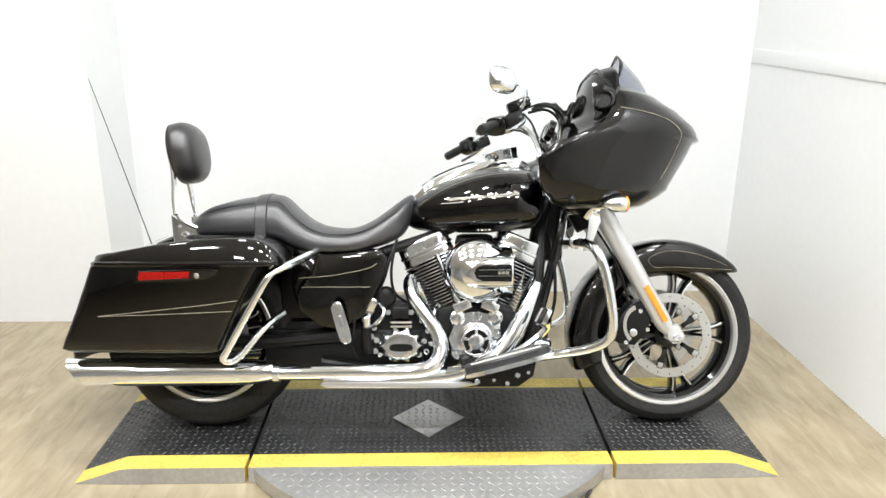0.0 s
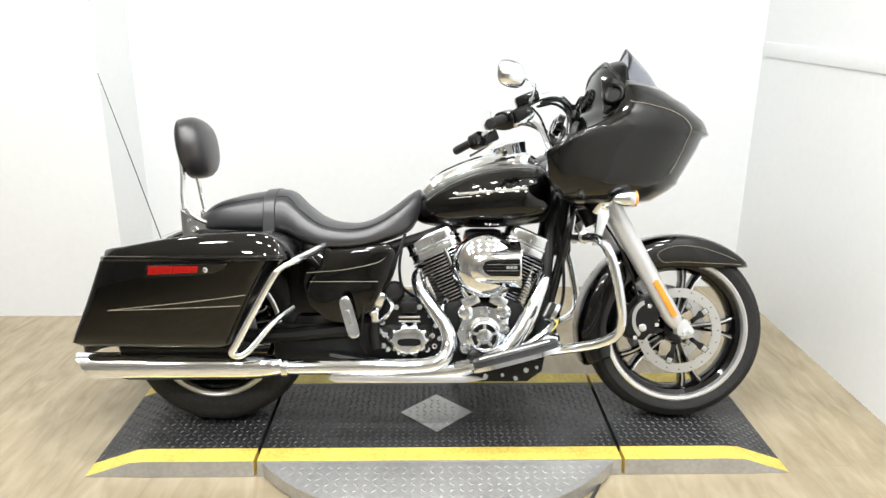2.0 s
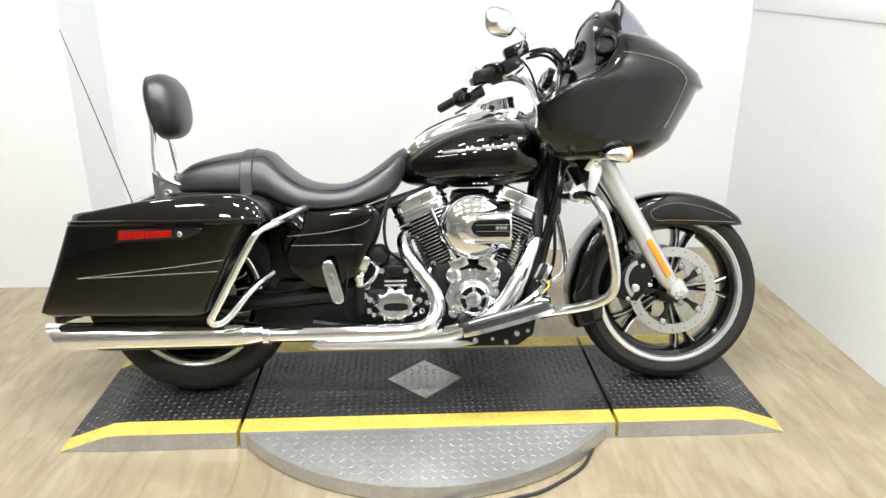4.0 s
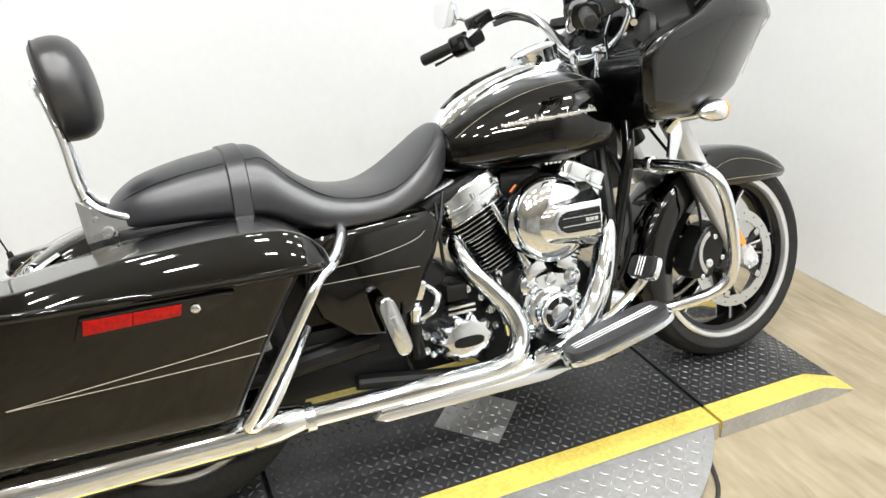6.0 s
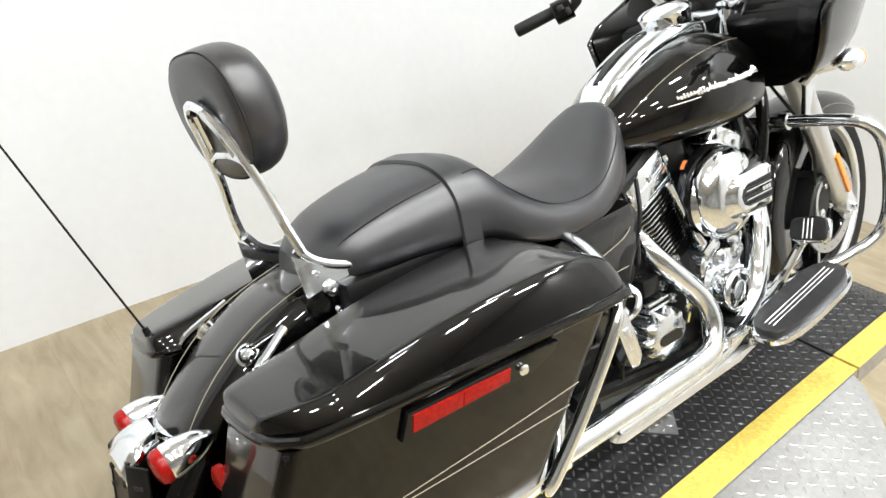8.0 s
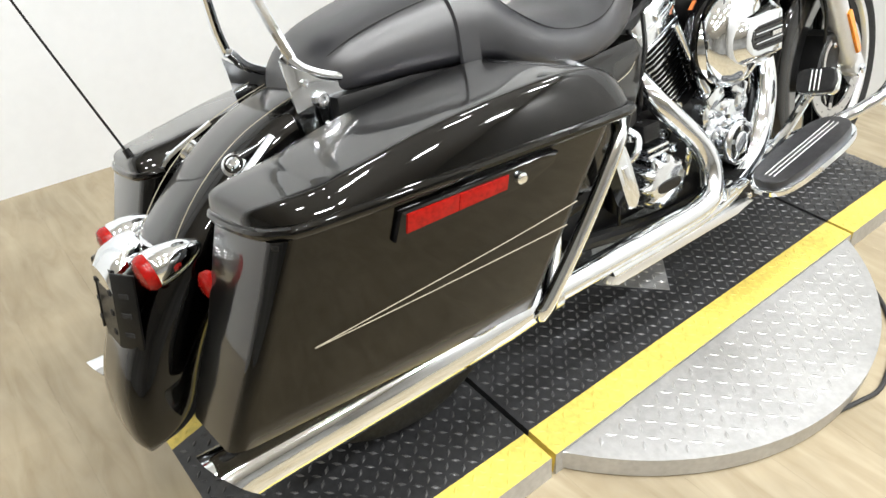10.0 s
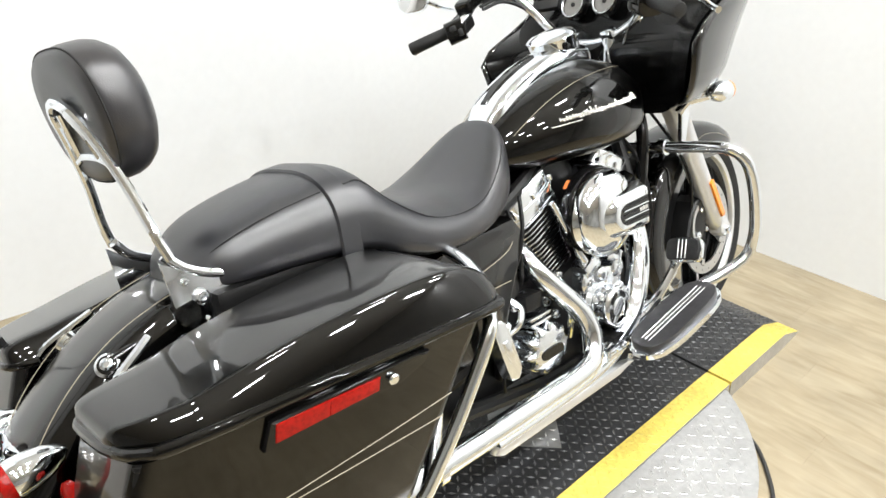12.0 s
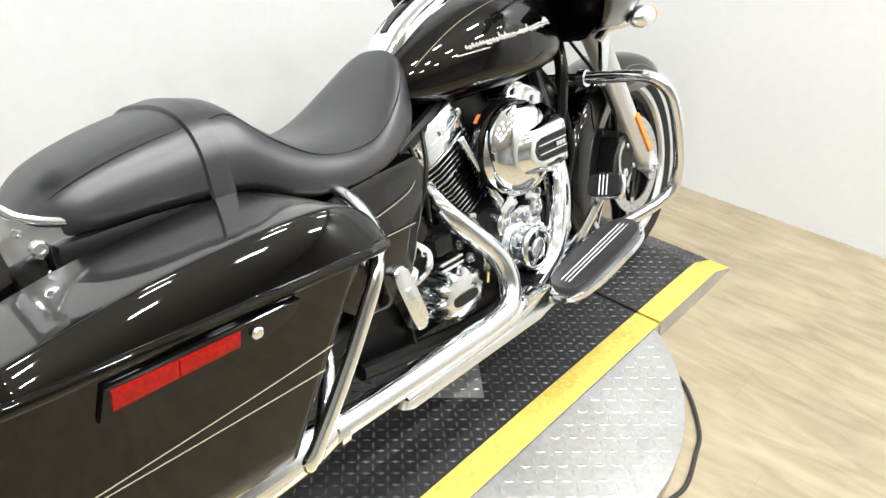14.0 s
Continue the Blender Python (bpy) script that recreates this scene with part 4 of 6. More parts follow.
def caliper(bm):
    slab(bm, [(-0.055, -0.075), (-0.02, -0.09), (0.03, -0.07), (0.045, 0.0), (0.03, 0.075), (-0.01, 0.09), (-0.05, 0.06), (-0.062, 0.0)], 0.075, side_pose(1.495, -0.055, 0.365, -28), 0.014, 3)


for s, ob in zip((1, -1), both("brake_caliper", caliper, BLACK, bike, "black four-piston brake caliper")):
    for x, z, r in ((1.480, 0.335, 0.014), (1.505, 0.41, 0.008), (1.455, 0.30, 0.008), (1.53, 0.345, 0.008)):
        bm = bmesh.new()
        bolt(bm, x, -0.130, z, r, 0.006)
        if s < 0:
            mirrored(bm)
        part("caliper_bolt", bm, CHROME_WORN, ob, "steel bolt")
for s in (1, -1):
    bm = bmesh.new()
    rows = []
    for a in np.linspace(105, 235, 12):
        c, q = math.cos(radians(a)), math.sin(radians(a))
        rows.append([(1.500 + r * c, y, 0.362 + r * 1.25 * q) for r, y in ((0.044, -0.128), (0.044, -0.1335), (0.056, -0.1335), (0.056, -0.128))])
    loft(bm, rows)
    if s < 0:
        mirrored(bm)
    part("caliper_badge", bm, SATIN, bike, "bright crescent on the caliper")
bm = bmesh.new()
tube(bm, [(1.47, -0.12, 0.42), (1.44, -0.135, 0.52), (1.40, -0.12, 0.62), (1.33, -0.08, 0.74)], 0.0045, 8, 24)
part("brake_hose", bm, BLACK, bike, "black brake hose")

# ---- fairing: outer shell, dark inner panel, windshield ----
SHELL = [(0.768, 1.225, 1.465, 0.225), (0.782, 1.165, 1.535, 0.270), (0.815, 1.135, 1.592, 0.300), (0.838, 1.126, 1.622, 0.310), (0.850, 1.122, 1.626, 0.315), (0.92, 1.112, 1.665, 0.330), (0.962, 1.160, 1.688, 0.333), (0.985, 1.215, 1.698, 0.331), (1.000, 1.252, 1.706, 0.329), (1.006, 1.268, 1.726, 0.327), (1.040, 1.328, 1.708, 0.315), (1.09, 1.362, 1.652, 0.290), (1.13, 1.376, 1.612, 0.262), (1.165, 1.392, 1.585, 0.225)]


def shell_row(z, xr, xn, w, n=26):
    """A level line of the shell, from the right rear edge round the nose."""
    right = []
    for k in range(n + 1):
        t = math.pi / 2 * (1 - k / n)
        right.append((xr + (xn - xr) * math.cos(t) ** 0.92, -w * math.sin(t) ** (0.86 + 0.15 * max(0.0, min(1.0, (0.93 - z) / 0.12))), z - 0.42 * max(0.0, z - 1.09) * math.cos(t)))
    return right + [(x, -y, z) for x, y, z in right[-2::-1]]


bm = bmesh.new()
levels = []
for a, b in zip(SHELL, SHELL[1:]):
    levels += [tuple(np.array(a) + (np.array(b) - np.array(a)) * f) for f in (0.0, 0.5)]
levels.append(SHELL[-1])
loft(bm, [shell_row(*r) for r in levels], closed=False)
shell = part("fairing", bm, PAINT, bike, "black painted shark-nose fairing shell", 40)
mod = shell.modifiers.new("thickness", "SOLIDIFY")
mod.thickness, mod.offset = 0.006, 1
for s in (1, -1):
    bm = bmesh.new()
    pts = []
    for xx, zz in ((1.385, 1.088), (1.46, 1.076), (1.535, 1.058), (1.582, 1.032), (1.600, 1.004), (1.594, 0.965), (1.579, 0.925), (1.561, 0.888), (1.545, 0.862)):
        row = spline(SHELL, 600)
        r = row[int(np.argmin(abs(row[:, 0] - zz)))]
        t = math.acos(((xx - r[1]) / (r[2] - r[1])) ** (1 / 0.92))
        pts.append((xx + 0.003, -r[3] * math.sin(t) ** 0.86 - 0.0072, zz))
    tube(bm, pts, 0.0010, 5, 50)
    if s < 0:
        mirrored(bm)
    part("pinstripe", bm, STRIPE, shell, "thin gold pinstripe")

INNER = [(0.745, 1.24, 0.17, 1.245), (0.78, 1.18, 0.255, 1.225), (0.82, 1.145, 0.288, 1.212), (0.92, 1.122, 0.320, 1.21), (0.965, 1.172, 0.322, 1.213), (1.01, 1.280, 0.316, 1.222), (1.05, 1.340, 0.300, 1.240), (1.09, 1.366, 0.276, 1.282), (1.13, 1.380, 0.250, 1.300), (1.17, 1.392, 0.225, 1.314), (1.20, 1.396, 0.208, 1.325), (1.232, 1.396, 0.180, 1.338), (1.255, 1.396, 0.13, 1.358)]
bm = bmesh.new()
rows = []
for z, xr, w, xc in spline(INNER, 40):
    ring = []
    for k in range(25):
        y = -w + 2 * w * k / 24
        ring.append((xc + (xr - xc) * min(1, abs(y / w)) ** 3.2, y, z))
    thin = max(0.0, min(1.0, (z - 1.13) / 0.05))
    mid = (xr + 0.07) * (1 - thin) + (xc + 0.030) * thin
    ring += [(xr + 0.04 - 0.030 * thin, w * 0.98, z), (mid, 0.0, z), (xr + 0.04 - 0.030 * thin, -w * 0.98, z)]
    rows.append(ring)
loft(bm, rows)
inner = part("inner_panel", bm, PANEL, bike, "black inner fairing panel", 50)
for x, y, z, r in ((1.205, 0.049, 1.048, 0.031), (1.202, -0.052, 1.045, 0.031), (1.302, 0.075, 1.128, 0.036), (1.302, -0.070, 1.126, 0.036)):
    ax = Vector((-0.93, 0, 0.36)).normalized()
    bm = bmesh.new()
    lathe(bm, [(r + 0.008, -0.01), (r + 0.008, 0.010), (r + 0.005, 0.014), (r + 0.001, 0.013), (r - 0.001, 0.006)], (x, y, z), ax, 36, caps=False)
    part("gauge", bm, GLOSS, inner, "round gauge in a black bezel")
    bm = bmesh.new()
    lathe(bm, [(r + 0.003, 0.0125), (r + 0.0035, 0.0150), (r + 0.0015, 0.0160), (r - 0.001, 0.0135)], (x, y, z), ax, 36, caps=False)
    part("gauge_ring", bm, CHROME_WORN if r < 0.035 else GLOSS, inner, "thin gauge ring")
    bm = bmesh.new()
    lathe(bm, [(r, 0.004), (r - 0.0005, 0.008), (0.002, 0.008)], (x, y, z), ax, 26)
    part("dial", bm, GAUGE if r < 0.035 else PANEL, inner, "round gauge dial")
    bm = bmesh.new()
    lathe(bm, [(0.006, 0.009), (0.006, 0.012), (0.002, 0.013)], (x, y, z), ax, 14)
    part("needle_hub", bm, PLASTIC, inner, "dark needle hub")
for s in (1, -1):
    def inside(name, build, mat, label):
        bm = bmesh.new()
        build(bm)
        if s < 0:
            mirrored(bm)
        return part(name, bm, mat, inner, label, 50)
    ax = Vector((-0.40, -0.88, 0.25)).normalized()
    inside("vent_ring", lambda bm: lathe(bm, [(0.034, -0.012), (0.036, 0.010), (0.031, 0.015), (0.026, 0.012), (0.024, 0.0)], (1.340, -0.266, 1.112), ax, 26, caps=False), GLOSS, "round black vent ring")
    inside("vent_core", lambda bm: lathe(bm, [(0.026, -0.004), (0.026, 0.002), (0.010, 0.006), (0.003, 0.006)], (1.340, -0.266, 1.112), ax, 20), GAP, "dark vent core")
    inside("trim_band", lambda bm: tube(bm, [(1.300, -0.303, 1.032), (1.352, -0.290, 1.068), (1.368, -0.262, 1.12), (1.368, -0.232, 1.175), (1.352, -0.190, 1.212), (1.350, -0.13, 1.246), (1.352, -0.05, 1.256), (1.352, 0.0, 1.257)], [0.003, 0.004, 0.005, 0.005, 0.005, 0.005, 0.005, 0.005], 10, 44), GLOSS, "black moulded trim band")
    inside("switch_pod", lambda bm: box(bm, (0.030, 0.075, 0.028), Matrix.Translation((1.232, -0.165, 1.062)) @ pose(0, 0, 0, 0, 20, -22), 0.008), PLASTIC, "black switch pod")
    inside("vent_panel", lambda bm: slab(bm, [(1.300, 1.175), (1.345, 1.168), (1.378, 1.150), (1.378, 1.112), (1.350, 1.060), (1.306, 1.036), (1.312, 1.095)], 0.008, side_pose(0, -0.256, 0), 0.003), GLOSS, "glossy black vent panel")
    inside("speaker_grille", lambda bm: lathe(bm, [(0.052, -0.01), (0.052, 0.006), (0.044, 0.010), (0.01, 0.012)], (1.222, -0.205, 0.985), Vector((-0.93, 0.25, 0.25)), 30), PLASTIC, "round black speaker grille")
bm = bmesh.new()
rows = []
for v in np.linspace(0, 1, 12):
    row = []
    for u in np.linspace(-1, 1, 25):
        edge = 1 - abs(u) ** 2.2
        low = Vector((1.582 - 0.18 * u * u, 0.208 * u, 1.136 + 0.022 * u * u))
        high = Vector((1.452 - 0.052 * u * u, 0.185 * u, 1.328 - 0.150 * abs(u) ** 1.5))
        p = low.lerp(high, v)
        p.x += 0.018 * math.sin(math.pi * v) * edge
        row.append(p)
    rows.append(row)
loft(bm, rows, closed=False)
screen = part("windshield", bm, SMOKE, bike, "low smoked plastic windshield", 60)
mod = screen.modifiers.new("thickness", "SOLIDIFY")
mod.thickness = 0.004
screen.visible_shadow = False
for s in (1, -1):
    bm = bmesh.new()
    bolt(bm, 1.502, -0.152, 1.158, 0.006, 0.005, (0.2, -0.7, 0.6))
    if s < 0:
        mirrored(bm)
    part("screen_bolt", bm, CHROME, screen, "small chrome screw")

# front turn signals on their stalks
for s in (1, -1):
    bm = bmesh.new()
    lathe(bm, [(0.004, -0.046), (0.014, -0.040), (0.023, -0.022), (0.028, 0.0), (0.0285, 0.024), (0.026, 0.030)], (1.383, -0.262, 0.776), (1, -0.05, 0), 24)
    if s < 0:
        mirrored(bm)
    sig = part("turn_signal", bm, CHROME, bike, "chrome bullet turn signal")
    bm = bmesh.new()
    lathe(bm, [(0.0262, 0.0), (0.0262, 0.005), (0.020, 0.010), (0.004, 0.012)], (1.413, -0.2635, 0.776), (1, -0.05, 0), 24)
    if s < 0:
        mirrored(bm)
    part("lens", bm, AMBER, sig, "amber signal lens")
    bm = bmesh.new()
    tube(bm, [(1.369, -0.254, 0.772), (1.350, -0.230, 0.766), (1.318, -0.205, 0.762), (1.300, -0.185, 0.735)], [0.009, 0.010, 0.012, 0.013], 10, 12)
    if s < 0:
        mirrored(bm)
    part("stalk", bm, CHROME, sig, "chrome stalk")
    bm = bmesh.new()
    slab(bm, [(-0.014, 0.0), (0.020, 0.0), (0.026, -0.05), (-0.012, -0.150), (-0.032, -0.150), (-0.016, -0.06)], 0.012, side_pose(1.325, -0.178, 0.772), 0.004)
    if s < 0:
        mirrored(bm)
    part("fairing_strut", bm, CHROME, bike, "chrome fairing support strut")

# ---- engine guard ----
GUARD_F = [(1.262, 0.0, 0.648), (1.268, -0.12, 0.648), (1.278, -0.24, 0.648), (1.288, -0.325, 0.640), (1.305, -0.362, 0.605), (1.325, -0.370, 0.54), (1.342, -0.366, 0.45), (1.348, -0.356, 0.385), (1.335, -0.340, 0.338), (1.285, -0.310, 0.308), (1.20, -0.265, 0.285), (1.11, -0.20, 0.262), (1.06, -0.14, 0.25)]
both("engine_guard", lambda bm: tube(bm, GUARD_F, 0.0155, 14, 90), CHROME, bike, "bent chrome engine guard")
both("guard_clamp", lambda bm: lathe(bm, [(0.017, -0.013), (0.022, -0.011), (0.022, 0.011), (0.017, 0.013)], (1.272, -0.150, 0.648), (0, 1, 0), 18), CHROME, bike, "chrome guard clamp")

# ---- handlebar, grips, levers, mirrors ----
BAR = [(1.205, 0.0, 0.945), (1.203, -0.06, 0.955), (1.207, -0.125, 0.990), (1.200, -0.172, 1.045), (1.176, -0.212, 1.090), (1.126, -0.245, 1.112), (1.062, -0.266, 1.098), (1.000, -0.264, 1.060), (0.950, -0.282, 1.028), (0.886, -0.373, 0.996)]
BAR_TURN = 6.0


def steered(bm):
    """The bars stand turned a little to the left about the steering head."""
    bmesh.ops.rotate(bm, cent=(1.20, 0, 0), matrix=Matrix.Rotation(radians(BAR_TURN), 3, "Z"), verts=bm.verts)
    return bm


bm = bmesh.new()
tube(bm, BAR[::-1] + [(x, -y, z) for x, y, z in BAR[1:]], 0.0128, 12, 130)
bar = part("handlebar", steered(bm), CHROME, bike, "bent chrome handlebar")
for s in (1, -1):
    def hand(name, build, mat, label="", turned=True):
        bm = bmesh.new()
        build(bm)
        if s < 0:
            mirrored(bm)
        if turned:
            steered(bm)
        return part(name, bm, mat, bar, label)
    gdir = (Vector(BAR[-1]) - Vector(BAR[-2])).normalized()
    g0, g1 = Vector(BAR[-2]) + gdir * 0.002, Vector(BAR[-1])
    ln = (g1 - g0).length
    prof = [(0.0190, 0.0), (0.0195, 0.004), (0.0165, 0.008), (0.0160, 0.02), (0.0168, ln * 0.5), (0.0168, ln - 0.004), (0.0150, ln), (0.006, ln + 0.002)]
    hand("grip", lambda bm: lathe(bm, prof, g0, gdir, 20), PLASTIC, "smooth black rubber grip")
    hm = Matrix.Translation(Vector(BAR[-2]) - gdir * 0.018) @ gdir.to_track_quat("X", "Z").to_matrix().to_4x4()
    hand("switch_housing", lambda bm: slab(bm, oval(0, 0, 0.030, 0.034, 24, 3.2), 0.050, hm @ Matrix.Translation((-0.022, 0.002, -0.006)) @ Matrix.Rotation(radians(90), 4, "Y"), 0.006, 3), GLOSS, "black switch housing")
    hand("switch_cap", lambda bm: box(bm, (0.018, 0.014, 0.014), hm @ Matrix.Translation((0.006, -0.030, 0.002)), 0.004), PLASTIC)
    hand("switch_cap", lambda bm: box(bm, (0.014, 0.012, 0.020), hm @ Matrix.Translation((-0.010, -0.028, -0.014)), 0.004), PLASTIC)
    rm = Matrix.Translation((1.030, -0.268, 1.078)) @ Matrix.Rotation(radians(-22), 4, "Y") @ Matrix.Rotation(radians(-8), 4, "Z")
    hand("reservoir", lambda bm: box(bm, (0.080, 0.050, 0.036), rm @ Matrix.Translation((0.004, 0.0, 0.016)), 0.013, 3), GLOSS, "black brake fluid reservoir")
    hand("lever_bracket", lambda bm: box(bm, (0.062, 0.046, 0.046), rm @ Matrix.Translation((-0.028, -0.020, -0.024)), 0.012, 3), BLACK, "black lever bracket")
    lv = [Vector((1.015, -0.285, 1.055)), Vector((1.030, -0.325, 1.040)), Vector((1.012, -0.365, 1.018)), Vector((0.975, -0.405, 0.995)), Vector((0.956, -0.425, 0.986))]
    hand("lever", lambda bm: tube(bm, lv, [0.008, 0.008, 0.007, 0.006, 0.0075], 10, 26), CHROME, "chrome lever")
    hand("riser", lambda bm: tube(bm, [(1.200, -0.050, 0.890), (1.203, -0.050, 0.965)], [0.022, 0.019], 14), CHROME, "chrome bar riser")
    hand("bar_clamp", lambda bm: box(bm, (0.044, 0.034, 0.026), Matrix.Translation((1.203, -0.050, 0.966)) @ pose(0, 0, 0, 0, -20, 0), 0.007, 2), CHROME, "chrome bar clamp")
    for dx, dy, dz, lbl in ((0.012, 0.002, -0.015, "black control cable"), (0.019, 0.006, -0.004, "black hose"), (0.004, 0.016, -0.024, "black control cable")):
        hand("cable", lambda bm: tube(bm, [Vector(p) + Vector((dx, dy, dz)) for p in BAR[6:1:-1]] + [(1.205 + dx, -0.10 + dy, 0.945), (1.21, -0.08, 0.86)], 0.0048, 7, 50), BLACK, lbl)
    if s > 0:
        hand("brake_line", lambda bm: tube(bm, [(1.045, -0.262, 1.070), (1.085, -0.225, 1.040), (1.130, -0.150, 0.990), (1.175, -0.105, 0.940), (1.205, -0.07, 0.88)], 0.0038, 7, 40), CHROME_WORN, "braided steel brake line")
    mc = Vector((0.983, -0.450, 1.140))
    mn = Vector((-0.50, 0.82, -0.19) if s > 0 else (-0.93, 0.36, 0.06)).normalized()
    ms = mn.cross(Vector((0, 0, 1))).normalized()
    mu = ms.cross(mn)

    def shell_m(bm):
        rows = []
        for d, a in ((0.000, 1.0), (-0.010, 1.0), (-0.022, 0.90), (-0.032, 0.68), (-0.038, 0.35), (-0.039, 0.1)):
            rows.append([mc + mn * d + ms * p * a + mu * q * a for p, q in oval(0, 0, 0.049, 0.044, 28, 2.8)])
        loft(bm, rows)
    mirror = hand("mirror", shell_m, CHROME, "chrome mirror housing", False)

    def glass_m(bm):
        loft(bm, [[mc + mn * d + ms * p * a + mu * q * a for p, q in oval(0, 0, 0.046, 0.041, 28, 2.8)] for d, a in ((0.0005, 1.0), (0.002, 1.0), (0.0025, 0.96))])
    hand("mirror_glass", glass_m, MIRROR, "mirror glass", False)
    hand("mirror_stem", lambda bm: tube(bm, [mc + mn * -0.03, (1.054, -0.436, 1.115), (1.062, -0.40, 1.098), (1.062 if s > 0 else 0.99, -0.325 if s > 0 else -0.235, 1.074)], [0.006, 0.0065, 0.0065, 0.008], 8, 24), CHROME, "chrome mirror stem", False)

# ---- engine ----
CRANK = Vector((0.926, 0, 0.250))


def cyl_pose(lean, d):
    """A pose on a cylinder's axis, d from the crank; its z runs up the cylinder."""
    return Matrix.Translation(CRANK) @ Matrix.Rotation(radians(lean), 4, "Y") @ Matrix.Translation((0, 0, d))


bm = bmesh.new()
slab(bm, [(0.74, 0.20), (0.80, 0.175), (1.08, 0.175), (1.13, 0.22), (1.12, 0.33), (1.06, 0.42), (0.98, 0.445), (0.88, 0.445), (0.80, 0.42), (0.75, 0.34)], 0.25, side_pose(0, 0.125, 0), 0.02)
part("crankcase", bm, BLACK, bike, "black crankcase")
FIN = {}
for lean in (-24.0, 24.0):
    bm = bmesh.new()
    lathe(bm, [(0.058, 0.17), (0.058, 0.385)], CRANK, Matrix.Rotation(radians(lean), 3, "Y") @ Vector((0, 0, 1)), 24)
    cyl = part("cylinder", bm, BLACK, bike, "black cylinder with machined fins")
    for k in range(16):
        d = 0.195 + k * 0.0118
        head = k > 10
        sx, sy = (0.196, 0.222) if head else (0.146, 0.200)
        bm = bmesh.new()
        m = cyl_pose(lean, d)
        slab(bm, oval(0, 0, sx / 2, sy / 2, 20, 4), 0.0042, m, 0.0012, 1)
        part("fin", bm, BLACK, cyl)
        bm = bmesh.new()
        rim = [m @ Vector((p, q, 0.0021)) for p, q in oval(0, 0, sx / 2 + 0.0004, sy / 2 + 0.0004, 20, 4)]
        tube(bm, rim + rim[:1], 0.0024, 5, 41, smooth=False)
        part("fin_edge", bm, CHROME_WORN, cyl, "bright machined fin edge")
    bm = bmesh.new()
    slab(bm, oval(0, 0, 0.094, 0.108, 24, 5), 0.0245, cyl_pose(lean, 0.3775), 0.005)
    rock = part("rocker_box", bm, POLISHED, bike, "chrome rocker box")
    bm = bmesh.new()
    slab(bm, oval(0, 0, 0.099, 0.112, 24, 5), 0.010, cyl_pose(lean, 0.4025), 0.003)
    part("rocker_flange", bm, POLISHED, rock)
    bm = bmesh.new()
    slab(bm, oval(0, 0, 0.095, 0.108, 24, 4.5), 0.040, cyl_pose(lean, 0.4128), 0.010, 3)
    part("rocker_cover", bm, POLISHED, rock)
    for px in (-0.075, 0.0, 0.075):
        bm = bmesh.new()
        c = cyl_pose(lean, 0.4125) @ Vector((px, -0.108, 0.002))
        lathe(bm, [(0.006, 0.0), (0.006, 0.012), (0.004, 0.014)], c, Matrix.Rotation(radians(lean), 3, "Y") @ Vector((0, 0, 1)), 10)
        part("rocker_bolt", bm, CHROME_WORN, rock, "chrome bolt")
    for off in (-0.017, 0.017):
        bm = bmesh.new()
        sx = -1 if lean < 0 else 1
        a = Vector((0.93 + sx * 0.040 + off, -0.150, 0.440))
        b = Vector((0.93 + sx * 0.102 + off * 1.9, -0.130, 0.610))
        tube(bm, [a, a.lerp(b, 0.04), a.lerp(b, 0.2), a.lerp(b, 0.24), b], [0.013, 0.013, 0.012, 0.0085, 0.0085], 12, smooth=False)
        part("pushrod_tube", bm, CHROME, bike, "chrome pushrod tube")
    bm = bmesh.new()
    box(bm, (0.062, 0.05, 0.036), Matrix.Translation((0.93 + (-1 if lean < 0 else 1) * 0.048, -0.145, 0.432)) @ pose(0, 0, 0, 0, lean, 0), 0.007)
    part("tappet_block", bm, POLISHED, bike, "chrome tappet block")

# cam cover with the round timer cover
bm = bmesh.new()
slab(bm, [(0.842, 0.262), (0.885, 0.236), (0.965, 0.240), (0.998, 0.275), (1.012, 0.33), (1.020, 0.378), (1.012, 0.412), (0.975, 0.415), (0.945, 0.398), (0.905, 0.398), (0.88, 0.415), (0.850, 0.410), (0.842, 0.37), (0.850, 0.32)], 0.034, side_pose(0, -0.125, 0), 0.014, 4)
cam_cover = part("cam_cover", bm, POLISHED, bike, "polished cam cover")
bm = bmesh.new()
lathe(bm, [(0.062, -0.026), (0.062, -0.021), (0.053, -0.018), (0.051, 0.004), (0.054, 0.007), (0.054, 0.014), (0.050, 0.020), (0.045, 0.022), (0.042, 0.018), (0.036, 0.016)], (0.927, -0.182, 0.315), (0, -1, 0), 40)
tc = part("timer_cover", bm, CHROME, bike, "round chrome timer cover")
bm = bmesh.new()
lathe(bm, [(0.0405, 0.017), (0.0405, 0.0185), (0.026, 0.0185)], (0.927, -0.182, 0.315), (0, -1, 0), 40)
part("timer_ring", bm, GLOSS, tc, "black ring with chrome screws")
for k in range(5):
    bm = bmesh.new()
    a = radians(72 * k + 90)
    box(bm, (0.011, 0.006, 0.017), Matrix.Translation((0.927 + 0.0335 * math.cos(a), -0.2015, 0.315 + 0.0335 * math.sin(a))) @ Matrix.Rotation(-a + math.pi / 2, 4, "Y"), 0.002)
    part("timer_screw", bm, CHROME, tc)
bm = bmesh.new()
lathe(bm, [(0.0265, 0.016), (0.0265, 0.021), (0.022, 0.023), (0.003, 0.0235)], (0.927, -0.182, 0.315), (0, -1, 0), 36)
part("timer_cap", bm, CHROME, tc, "chrome centre cap")
